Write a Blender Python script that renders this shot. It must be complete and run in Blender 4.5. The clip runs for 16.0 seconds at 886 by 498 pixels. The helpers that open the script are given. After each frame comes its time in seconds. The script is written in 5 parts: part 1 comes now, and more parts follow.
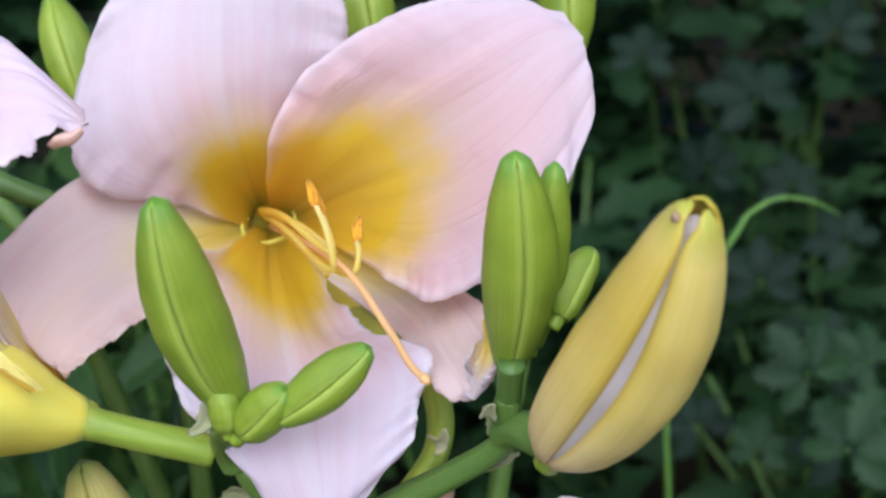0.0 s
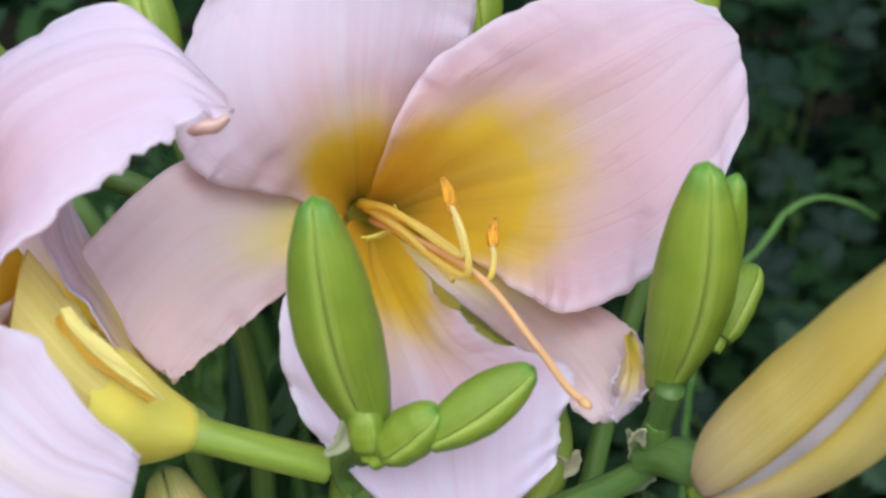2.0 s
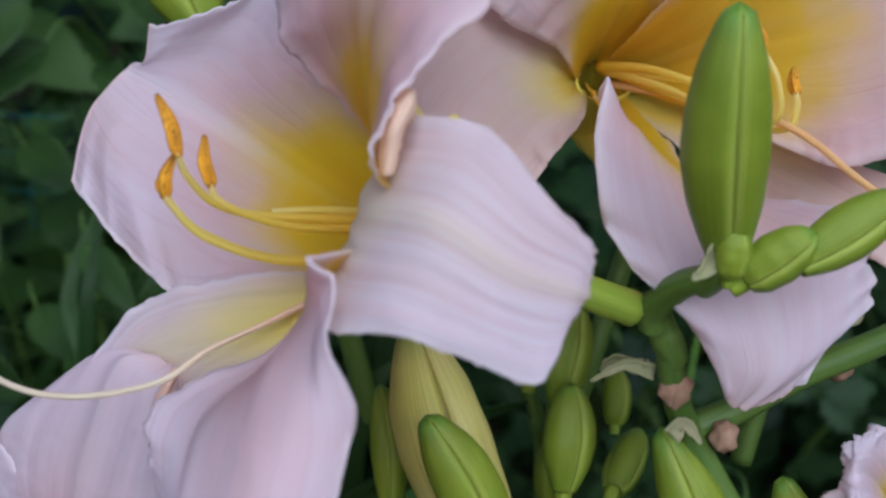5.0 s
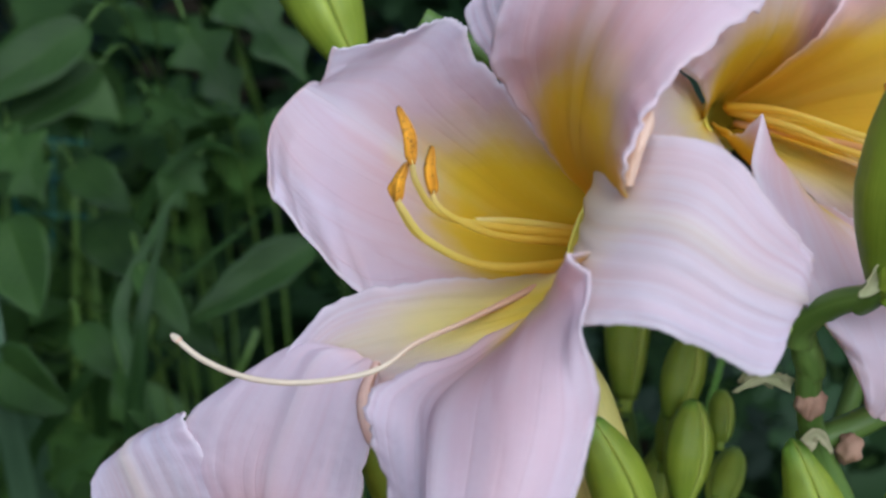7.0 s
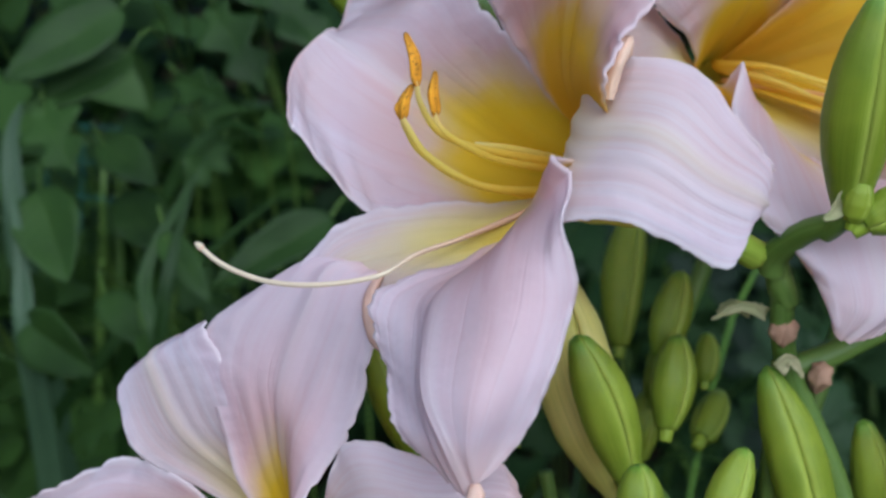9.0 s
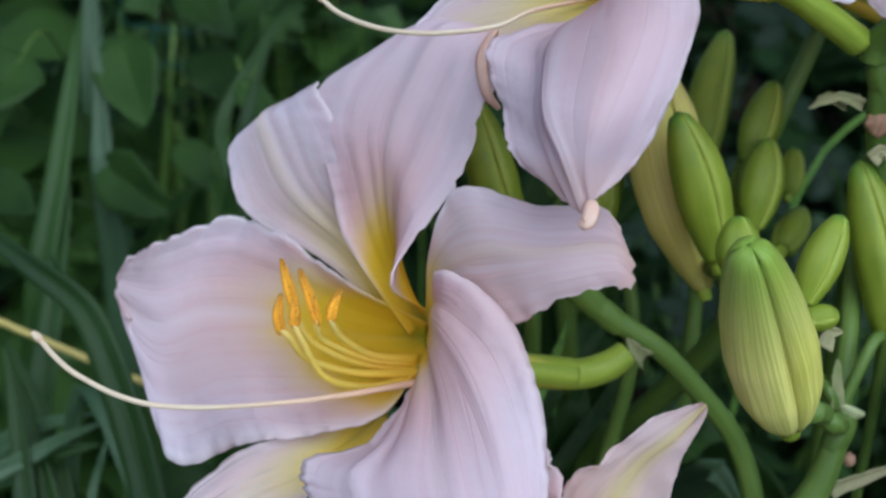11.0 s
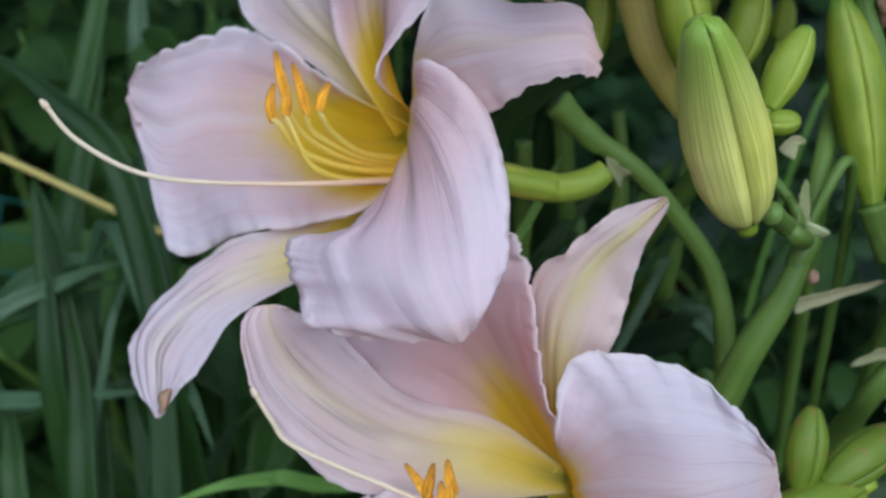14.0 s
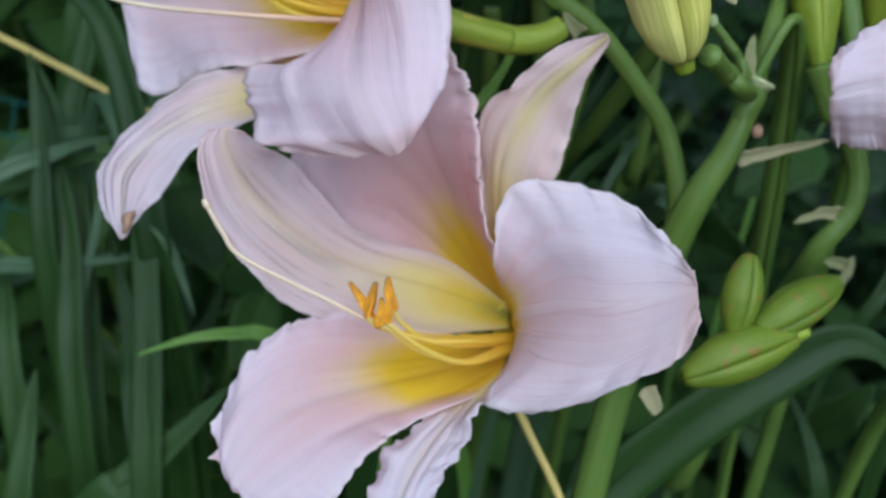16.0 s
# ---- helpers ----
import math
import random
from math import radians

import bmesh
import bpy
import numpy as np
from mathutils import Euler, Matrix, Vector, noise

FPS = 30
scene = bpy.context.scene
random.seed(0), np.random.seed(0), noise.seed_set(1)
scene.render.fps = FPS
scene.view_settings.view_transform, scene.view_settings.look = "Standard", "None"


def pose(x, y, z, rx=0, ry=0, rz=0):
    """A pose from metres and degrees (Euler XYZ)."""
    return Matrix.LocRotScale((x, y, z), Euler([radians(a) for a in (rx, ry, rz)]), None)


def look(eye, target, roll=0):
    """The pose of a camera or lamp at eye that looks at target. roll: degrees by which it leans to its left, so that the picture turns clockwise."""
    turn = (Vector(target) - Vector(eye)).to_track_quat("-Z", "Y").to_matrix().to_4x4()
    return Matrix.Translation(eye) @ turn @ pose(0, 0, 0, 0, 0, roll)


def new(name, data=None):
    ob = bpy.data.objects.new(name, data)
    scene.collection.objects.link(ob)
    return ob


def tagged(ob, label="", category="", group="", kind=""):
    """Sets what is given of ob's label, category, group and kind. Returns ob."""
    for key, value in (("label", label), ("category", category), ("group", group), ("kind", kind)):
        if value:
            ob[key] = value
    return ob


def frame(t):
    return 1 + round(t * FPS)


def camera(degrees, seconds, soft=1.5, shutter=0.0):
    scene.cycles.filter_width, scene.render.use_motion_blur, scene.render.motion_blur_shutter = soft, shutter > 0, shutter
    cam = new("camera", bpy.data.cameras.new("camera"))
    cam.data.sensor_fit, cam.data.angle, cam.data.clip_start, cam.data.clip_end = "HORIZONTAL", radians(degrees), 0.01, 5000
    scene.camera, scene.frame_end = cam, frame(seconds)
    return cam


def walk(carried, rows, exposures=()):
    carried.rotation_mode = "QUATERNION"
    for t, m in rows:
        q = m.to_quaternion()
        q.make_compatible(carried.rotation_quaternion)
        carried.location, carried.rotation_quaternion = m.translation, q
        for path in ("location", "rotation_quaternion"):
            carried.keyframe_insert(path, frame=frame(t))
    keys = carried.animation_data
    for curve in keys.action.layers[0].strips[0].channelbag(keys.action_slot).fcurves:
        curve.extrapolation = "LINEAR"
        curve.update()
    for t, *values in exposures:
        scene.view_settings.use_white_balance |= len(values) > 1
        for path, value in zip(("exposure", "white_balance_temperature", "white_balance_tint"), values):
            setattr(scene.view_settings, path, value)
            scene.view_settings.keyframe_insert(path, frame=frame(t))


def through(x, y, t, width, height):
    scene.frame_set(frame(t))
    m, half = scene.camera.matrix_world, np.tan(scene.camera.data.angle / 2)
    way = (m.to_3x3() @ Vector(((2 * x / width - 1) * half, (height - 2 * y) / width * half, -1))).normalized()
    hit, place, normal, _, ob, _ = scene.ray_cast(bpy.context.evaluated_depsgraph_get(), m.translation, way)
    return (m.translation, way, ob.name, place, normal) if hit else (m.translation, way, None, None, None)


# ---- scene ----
cam = camera(42.0, 16.0, soft=2.6)
cam.data.dof.use_dof, cam.data.dof.focus_distance, cam.data.dof.aperture_fstop = True, 0.235, 17.0

PATH = [
    (0, (0.058, -0.017, 0.796), (-0.203, 1.896, 0.275), -11.1),
    (0.5, (0.053, -0.01, 0.799), (-0.188, 1.899, 0.253), -10.1),
    (1, (0.045, -0.006, 0.801), (-0.187, 1.896, 0.227), -9.4),
    (1.5, (0.033, -0.004, 0.804), (-0.168, 1.9, 0.225), -8.6),
    (2, (0.018, 0.0, 0.804), (-0.155, 1.906, 0.22), -8.1),
    (2.5, (0.001, 0.004, 0.8), (-0.106, 1.901, 0.176), -6.9),
    (3, (-0.011, 0.0, 0.8), (-0.068, 1.902, 0.184), -6.3),
    (3.5, (-0.029, -0.002, 0.798), (-0.032, 1.9, 0.178), -5.9),
    (4, (-0.046, -0.006, 0.795), (-0.023, 1.898, 0.183), -5.3),
    (4.5, (-0.064, -0.007, 0.791), (-0.011, 1.892, 0.166), -4.9),
    (5, (-0.077, -0.004, 0.785), (0.03, 1.89, 0.152), -4.1),
    (7.5, (-0.132, -0.028, 0.785), (0.089, 1.887, 0.253), -0.6),
    (8, (-0.133, -0.038, 0.786), (0.089, 1.882, 0.274), -0.5),
    (8.5, (-0.13, -0.047, 0.783), (0.059, 1.885, 0.301), -0.3),
    (9, (-0.125, -0.047, 0.77), (0.053, 1.877, 0.255), 0.2),
    (9.5, (-0.125, -0.051, 0.759), (0.055, 1.864, 0.21), 0.9),
    (10, (-0.134, -0.058, 0.748), (0.015, 1.851, 0.171), 1.6),
    (12.5, (-0.143, -0.074, 0.722), (-0.058, 1.819, 0.081), 3.2),
    (13, (-0.138, -0.08, 0.718), (-0.075, 1.812, 0.072), 3.5),
    (13.5, (-0.131, -0.086, 0.713), (-0.073, 1.804, 0.06), 3.9),
    (14, (-0.124, -0.093, 0.704), (-0.093, 1.784, 0.014), 4.0),
    (14.5, (-0.118, -0.1, 0.695), (-0.102, 1.772, -0.009), 4.1),
    (15, (-0.111, -0.108, 0.688), (-0.1, 1.759, -0.031), 4.3),
    (15.5, (-0.104, -0.112, 0.685), (-0.11, 1.752, -0.041), 4.5),
    (16, (-0.101, -0.116, 0.679), (-0.122, 1.741, -0.064), 5.4),
]
EXPOSURE = [(0, -0.16, 5120, 9.0), (2, -0.33, 5120, 9.4), (3.5, -0.47, 5140, 9.2), (4.5, -0.74, 5150, 9.4), (5, -0.82, 5160, 9.2), (7.5, -0.59, 5160, 7.3), (10, -0.67, 5090, 3.9), (13.5, -0.70, 5070, 3.1), (16, -0.65, 5080, 3.3)]
walk(cam, [(t, look(eye, target, roll)) for t, eye, target, roll in PATH], EXPOSURE)

# ---- light ----
world = bpy.data.worlds.new("world")
scene.world = world
world.use_nodes = True
wn = world.node_tree
sky = wn.nodes.new("ShaderNodeTexSky")
sky.sky_type = "NISHITA"
sky.sun_disc = False
sky.sun_elevation, sky.sun_rotation = radians(41), radians(169)
sky.air_density, sky.dust_density, sky.ozone_density = 0.6, 4.0, 0.5
back = wn.nodes["Background"]
wn.links.new(sky.outputs[0], back.inputs[0])
back.inputs[1].default_value = 0.15
sun = new("sun", bpy.data.lights.new("sun", "SUN"))
sun.data.energy, sun.data.angle, sun.data.color = 3.7, radians(88), (1.0, 0.965, 0.92)
sun.matrix_world = look((0.2, -1.0, 0.88), (0, 0, 0))


# ---- materials ----
def material(name, rough=0.5):
    m = bpy.data.materials.new(name)
    m.use_nodes = True
    t = m.node_tree
    b = t.nodes["Principled BSDF"]
    b.inputs["Roughness"].default_value = rough
    return m, t, b


def node(t, kind, **given):
    n = t.nodes.new(kind)
    for k, v in given.items():
        n.inputs[k.replace("_", " ")].default_value = v
    return n


def ramp(t, source, stops):
    n = t.nodes.new("ShaderNodeValToRGB")
    e = n.color_ramp.elements
    while len(e) < len(stops):
        e.new(0.5)
    for i, (p, c) in enumerate(stops):
        e[i].position, e[i].color = p, (*c, 1)
    t.links.new(source, n.inputs[0])
    return n.outputs[0]


def math_node(t, op, a, b=None):
    n = t.nodes.new("ShaderNodeMath")
    n.operation = op
    for i, v in enumerate((a, b)):
        if v is None:
            continue
        if isinstance(v, (int, float)):
            n.inputs[i].default_value = v
        else:
            t.links.new(v, n.inputs[i])
    return n.outputs[0]


def blend(t, fac, a, b, mode="MIX"):
    n = t.nodes.new("ShaderNodeMix")
    n.data_type, n.blend_type = "RGBA", mode
    for i, v in ((0, fac), (6, a), (7, b)):
        if isinstance(v, (int, float)):
            n.inputs[i].default_value = v
        elif isinstance(v, tuple):
            n.inputs[i].default_value = (*v, 1)
        else:
            t.links.new(v, n.inputs[i])
    return n.outputs[2]


def bump(t, b, height, strength, distance):
    n = node(t, "ShaderNodeBump", Strength=strength, Distance=distance)
    t.links.new(height, n.inputs["Height"])
    t.links.new(n.outputs[0], b.inputs["Normal"])
    return n


def let_through(t, b, colour, amount, tint=(1.0, 1.0, 1.0)):
    """Thin living tissue: part of the light passes through and scatters."""
    tr = t.nodes.new("ShaderNodeBsdfTranslucent")
    mix = t.nodes.new("ShaderNodeMixShader")
    mix.inputs[0].default_value = amount
    t.links.new(blend(t, 1.0, colour, tint, "MULTIPLY"), tr.inputs[0])
    t.links.new(b.outputs[0], mix.inputs[1])
    t.links.new(tr.outputs[0], mix.inputs[2])
    t.links.new(mix.outputs[0], t.nodes["Material Output"].inputs[0])
    return tr


def tepal_material(name, stops, edge, amount=0.54, streak=0.22, rib=(0.96, 0.93, 0.95), spread=0.12):
    m, t, b = material(name, 0.5)
    uv = t.nodes.new("ShaderNodeUVMap")
    uv.uv_map = "leaf"
    sep = t.nodes.new("ShaderNodeSeparateXYZ")
    t.links.new(uv.outputs[0], sep.inputs[0])
    across, along = sep.outputs[0], sep.outputs[1]
    info = t.nodes.new("ShaderNodeObjectInfo")
    rough_noise = node(t, "ShaderNodeTexNoise", Scale=70.0, Detail=3.0)
    obj = t.nodes.new("ShaderNodeTexCoord")
    t.links.new(obj.outputs["Object"], rough_noise.inputs["Vector"])
    side = math_node(t, "ABSOLUTE", across)
    # the throat colour reaches further along the midrib than along the edges
    shift = math_node(t, "MULTIPLY", math_node(t, "POWER", side, 2.0), 0.28)
    wob = math_node(t, "MULTIPLY", math_node(t, "SUBTRACT", rough_noise.outputs[0], 0.5), 0.16)
    rnd = math_node(t, "MULTIPLY", math_node(t, "SUBTRACT", info.outputs["Random"], 0.5), 0.05)
    pos = math_node(t, "ADD", math_node(t, "ADD", math_node(t, "ADD", along, shift), wob), rnd)
    colour = ramp(t, pos, stops)
    # veins run lengthwise
    comb = t.nodes.new("ShaderNodeCombineXYZ")
    t.links.new(math_node(t, "MULTIPLY", across, 11.0), comb.inputs[0])
    t.links.new(math_node(t, "MULTIPLY", along, 1.3), comb.inputs[1])
    t.links.new(math_node(t, "MULTIPLY", info.outputs["Random"], 40.0), comb.inputs[2])
    vein = node(t, "ShaderNodeTexNoise", Scale=1.0, Detail=3.0, Roughness=0.6)
    t.links.new(comb.outputs[0], vein.inputs["Vector"])
    vfac = ramp(t, vein.outputs[0], [(0.42, (0, 0, 0)), (0.58, (1, 1, 1))])
    light = blend(t, 0.6, colour, (0.90, 0.85, 0.93))
    dark = blend(t, 1.0, colour, (0.95, 0.82, 0.83), "MULTIPLY")
    veined = blend(t, vfac, dark, light)
    outer = ramp(t, pos, [(0.42, (0.06, 0.06, 0.06)), (0.62, (1, 1, 1))])
    colour = blend(t, math_node(t, "MULTIPLY", outer, streak), colour, veined)
    mid = ramp(t, side, [(0.0, (1, 1, 1)), (spread, (0, 0, 0))])
    colour = blend(t, math_node(t, "MULTIPLY", math_node(t, "MULTIPLY", mid, outer), 0.42), colour, rib)
    rim = ramp(t, side, [(0.90, (0, 0, 0)), (0.985, (1, 1, 1))])
    colour = blend(t, math_node(t, "MULTIPLY", math_node(t, "MULTIPLY", rim, outer), 0.85), colour, edge)
    blotch = node(t, "ShaderNodeTexNoise", Scale=38.0, Detail=2.0)
    t.links.new(obj.outputs["Object"], blotch.inputs["Vector"])
    colour = blend(t, math_node(t, "MULTIPLY", ramp(t, blotch.outputs[0], [(0.45, (0, 0, 0)), (0.7, (1, 1, 1))]), 0.35), colour, blend(t, 1.0, colour, (1.0, 0.93, 0.92), "MULTIPLY"))
    flush = node(t, "ShaderNodeTexNoise", Scale=22.0, Detail=1.5)
    t.links.new(obj.outputs["Object"], flush.inputs["Vector"])
    warm = math_node(t, "MULTIPLY", math_node(t, "MULTIPLY", ramp(t, flush.outputs[0], [(0.50, (0, 0, 0)), (0.68, (1, 1, 1))]), outer), 0.45)
    colour = blend(t, warm, colour, (0.83, 0.64, 0.62))
    hue = t.nodes.new("ShaderNodeSeparateColor")
    t.links.new(info.outputs["Color"], hue.inputs[0])
    patch = math_node(t, "ADD", 0.55, math_node(t, "MULTIPLY", blotch.outputs[0], 0.9))
    # the rose flush is strongest above the throat and pales towards tip and margins
    pale = math_node(t, "SUBTRACT", 1.0, math_node(t, "MULTIPLY", math_node(t, "POWER", side, 2.0), 0.45))
    zone = math_node(t, "MULTIPLY", ramp(t, along, [(0.55, (1, 1, 1)), (0.95, (0.4, 0.4, 0.4))]), pale)
    rose = math_node(t, "MULTIPLY", math_node(t, "MULTIPLY", hue.outputs[0], patch), math_node(t, "MULTIPLY", zone, outer))
    colour = blend(t, rose, colour, (0.86, 0.56, 0.55))
    peach = math_node(t, "SUBTRACT", 1.0, info.outputs["Alpha"])
    colour = blend(t, math_node(t, "MULTIPLY", math_node(t, "MULTIPLY", peach, patch), outer), colour, (0.97, 0.78, 0.66))
    wide = ramp(t, side, [(0.0, (1, 1, 1)), (0.45, (0, 0, 0))])
    colour = blend(t, math_node(t, "MULTIPLY", math_node(t, "MULTIPLY", wide, hue.outputs[1]), outer), colour, (0.84, 0.78, 0.36))
    smudge = math_node(t, "MULTIPLY", ramp(t, vein.outputs[0], [(0.52, (0, 0, 0)), (0.60, (1, 1, 1))]), ramp(t, blotch.outputs[0], [(0.44, (0, 0, 0)), (0.56, (1, 1, 1))]))
    colour = blend(t, math_node(t, "MULTIPLY", math_node(t, "MULTIPLY", smudge, hue.outputs[2]), outer), colour, (0.42, 0.33, 0.27))
    tip = ramp(t, along, [(0.992, (0, 0, 0)), (1.0, (0.25, 0.25, 0.25))])
    colour = blend(t, tip, colour, (0.85, 0.58, 0.42))
    # a few thin creases along the tissue
    lines = t.nodes.new("ShaderNodeCombineXYZ")
    t.links.new(math_node(t, "MULTIPLY", across, 6.0), lines.inputs[0])
    t.links.new(math_node(t, "MULTIPLY", along, 1.1), lines.inputs[1])
    t.links.new(math_node(t, "MULTIPLY", info.outputs["Random"], 90.0), lines.inputs[2])
    fold = node(t, "ShaderNodeTexNoise", Scale=1.0, Detail=1.0)
    t.links.new(lines.outputs[0], fold.inputs["Vector"])
    crease = ramp(t, fold.outputs[0], [(0.472, (0, 0, 0)), (0.5, (1, 1, 1)), (0.528, (0, 0, 0))])
    crease = math_node(t, "MULTIPLY", crease, ramp(t, flush.outputs[0], [(0.40, (0, 0, 0)), (0.60, (1, 1, 1))]))
    crease = math_node(t, "MULTIPLY", crease, outer)
    colour = blend(t, math_node(t, "MULTIPLY", crease, 0.2), colour, blend(t, 1.0, colour, (0.86, 0.68, 0.66), "MULTIPLY"))
    t.links.new(colour, b.inputs["Base Color"])
    b.inputs["Specular IOR Level"].default_value = 0.15
    fine = node(t, "ShaderNodeTexNoise", Scale=900.0, Detail=2.0)
    t.links.new(obj.outputs["Object"], fine.inputs["Vector"])
    height = math_node(t, "ADD", math_node(t, "MULTIPLY", vein.outputs[0], 0.3), math_node(t, "MULTIPLY", fine.outputs[0], 0.08))
    height = math_node(t, "SUBTRACT", height, math_node(t, "MULTIPLY", crease, 0.2))
    # soft puckers, stronger towards the frilled margins
    pucker = node(t, "ShaderNodeTexNoise", Scale=130.0, Detail=1.5)
    t.links.new(obj.outputs["Object"], pucker.inputs["Vector"])
    frill = math_node(t, "ADD", 0.8, math_node(t, "MULTIPLY", math_node(t, "POWER", side, 2.0), 3.0))
    height = math_node(t, "ADD", height, math_node(t, "MULTIPLY", math_node(t, "MULTIPLY", pucker.outputs[0], frill), outer))
    relief = bump(t, b, height, 0.42, 0.0012)
    thin = let_through(t, b, colour, amount, (1.0, 0.93, 0.91))
    t.links.new(relief.outputs[0], thin.inputs["Normal"])
    return m


GREEN, GOLD = (0.42, 0.40, 0.01), (0.84, 0.58, 0.002)
petal_mat = tepal_material("petal_tissue", [(0.0, GREEN), (0.10, (0.66, 0.47, 0.004)), (0.2, GOLD), (0.40, (0.90, 0.67, 0.01)), (0.475, (0.89, 0.69, 0.11)), (0.545, (0.87, 0.71, 0.44)), (0.65, (0.85, 0.67, 0.66)), (0.82, (0.86, 0.75, 0.81)), (1.0, (0.89, 0.83, 0.90))], (0.95, 0.91, 0.94))
sepal_mat = tepal_material("sepal_tissue", [(0.0, GREEN), (0.08, (0.72, 0.62, 0.06)), (0.18, (0.92, 0.76, 0.08)), (0.30, (0.94, 0.84, 0.32)), (0.44, (0.90, 0.80, 0.55)), (0.6, (0.87, 0.78, 0.77)), (1.0, (0.88, 0.83, 0.90))], (0.94, 0.90, 0.93), streak=0.4, rib=(0.92, 0.86, 0.66), spread=0.2)


def plant_material(name, low, high, rough=0.4, scale=60.0, through=0.25, ribs=0.0, tip=None, dry=None, begin=None, border=None, gloss=0.35, furrow=(0.62, 0.70, 0.45), tip_from=0.88, veins=0.0):
    m, t, b = material(name, rough)
    tc = t.nodes.new("ShaderNodeTexCoord")
    info = t.nodes.new("ShaderNodeObjectInfo")
    geo = t.nodes.new("ShaderNodeNewGeometry")
    n1 = node(t, "ShaderNodeTexNoise", Scale=scale, Detail=4.0)
    t.links.new(tc.outputs["Object"], n1.inputs["Vector"])
    f = math_node(t, "ADD", math_node(t, "MULTIPLY", n1.outputs[0], 0.7), math_node(t, "MULTIPLY", math_node(t, "ADD", info.outputs["Random"], geo.outputs["Random Per Island"]), 0.28))
    colour = ramp(t, f, [(0.25, low), (0.8, high)])
    uv = t.nodes.new("ShaderNodeUVMap")
    uv.uv_map = "leaf"
    sep = t.nodes.new("ShaderNodeSeparateXYZ")
    t.links.new(uv.outputs[0], sep.inputs[0])
    if tip:
        colour = blend(t, ramp(t, sep.outputs[1], [(0.0, (0.2, 0.2, 0.2)), (0.25, (0, 0, 0)), (tip_from, (0, 0, 0)), (1.0, (0.9, 0.9, 0.9))]), colour, tip)
    if border:
        out = math_node(t, "ABSOLUTE", sep.outputs[0])
        colour = blend(t, ramp(t, out, [(0.70, (0, 0, 0)), (0.95, (0.6, 0.6, 0.6))]), colour, border)
    if begin:
        colour = blend(t, ramp(t, sep.outputs[1], [(0.02, (1, 1, 1)), (0.4, (0, 0, 0))]), colour, begin)
    if dry:
        n2 = node(t, "ShaderNodeTexNoise", Scale=scale * 3, Detail=3.0)
        t.links.new(tc.outputs["Object"], n2.inputs["Vector"])
        colour = blend(t, math_node(t, "MULTIPLY", ramp(t, n2.outputs[0], [(0.58, (0, 0, 0)), (0.68, (1, 1, 1))]), 0.7), colour, dry)
    fine = node(t, "ShaderNodeTexNoise", Scale=scale * 12, Detail=2.0)
    t.links.new(tc.outputs["Object"], fine.inputs["Vector"])
    height = fine.outputs[0]
    if ribs:
        comb = t.nodes.new("ShaderNodeCombineXYZ")
        t.links.new(math_node(t, "MULTIPLY", sep.outputs[0], ribs), comb.inputs[0])
        t.links.new(math_node(t, "MULTIPLY", sep.outputs[1], 1.5), comb.inputs[1])
        rib = node(t, "ShaderNodeTexNoise", Scale=1.0, Detail=2.0)
        t.links.new(comb.outputs[0], rib.inputs["Vector"])
        colour = blend(t, math_node(t, "MULTIPLY", ramp(t, rib.outputs[0], [(0.4, (1, 1, 1)), (0.6, (0, 0, 0))]), 0.5), colour, blend(t, 1.0, colour, furrow, "MULTIPLY"))
        height = math_node(t, "ADD", rib.outputs[0], math_node(t, "MULTIPLY", fine.outputs[0], 0.2))
    if veins:
        # side veins leave the midrib at an angle
        slant = math_node(t, "SUBTRACT", math_node(t, "MULTIPLY", sep.outputs[1], 9.0), math_node(t, "MULTIPLY", math_node(t, "ABSOLUTE", sep.outputs[0]), 2.6))
        near = math_node(t, "ABSOLUTE", math_node(t, "SUBTRACT", math_node(t, "FRACT", slant), 0.5))
        line = ramp(t, near, [(0.0, (1, 1, 1)), (0.10, (0, 0, 0))])
        rib_line = ramp(t, math_node(t, "ABSOLUTE", sep.outputs[0]), [(0.0, (1, 1, 1)), (0.07, (0, 0, 0))])
        net = math_node(t, "MAXIMUM", line, rib_line)
        colour = blend(t, math_node(t, "MULTIPLY", net, veins), colour, blend(t, 1.0, colour, (2.2, 1.9, 1.7), "MULTIPLY"))
        height = math_node(t, "SUBTRACT", math_node(t, "MULTIPLY", height, 0.4), net)
    t.links.new(colour, b.inputs["Base Color"])
    b.inputs["Specular IOR Level"].default_value = gloss
    bump(t, b, height, 0.3, 0.0008)
    if through:
        let_through(t, b, colour, through)
    return m


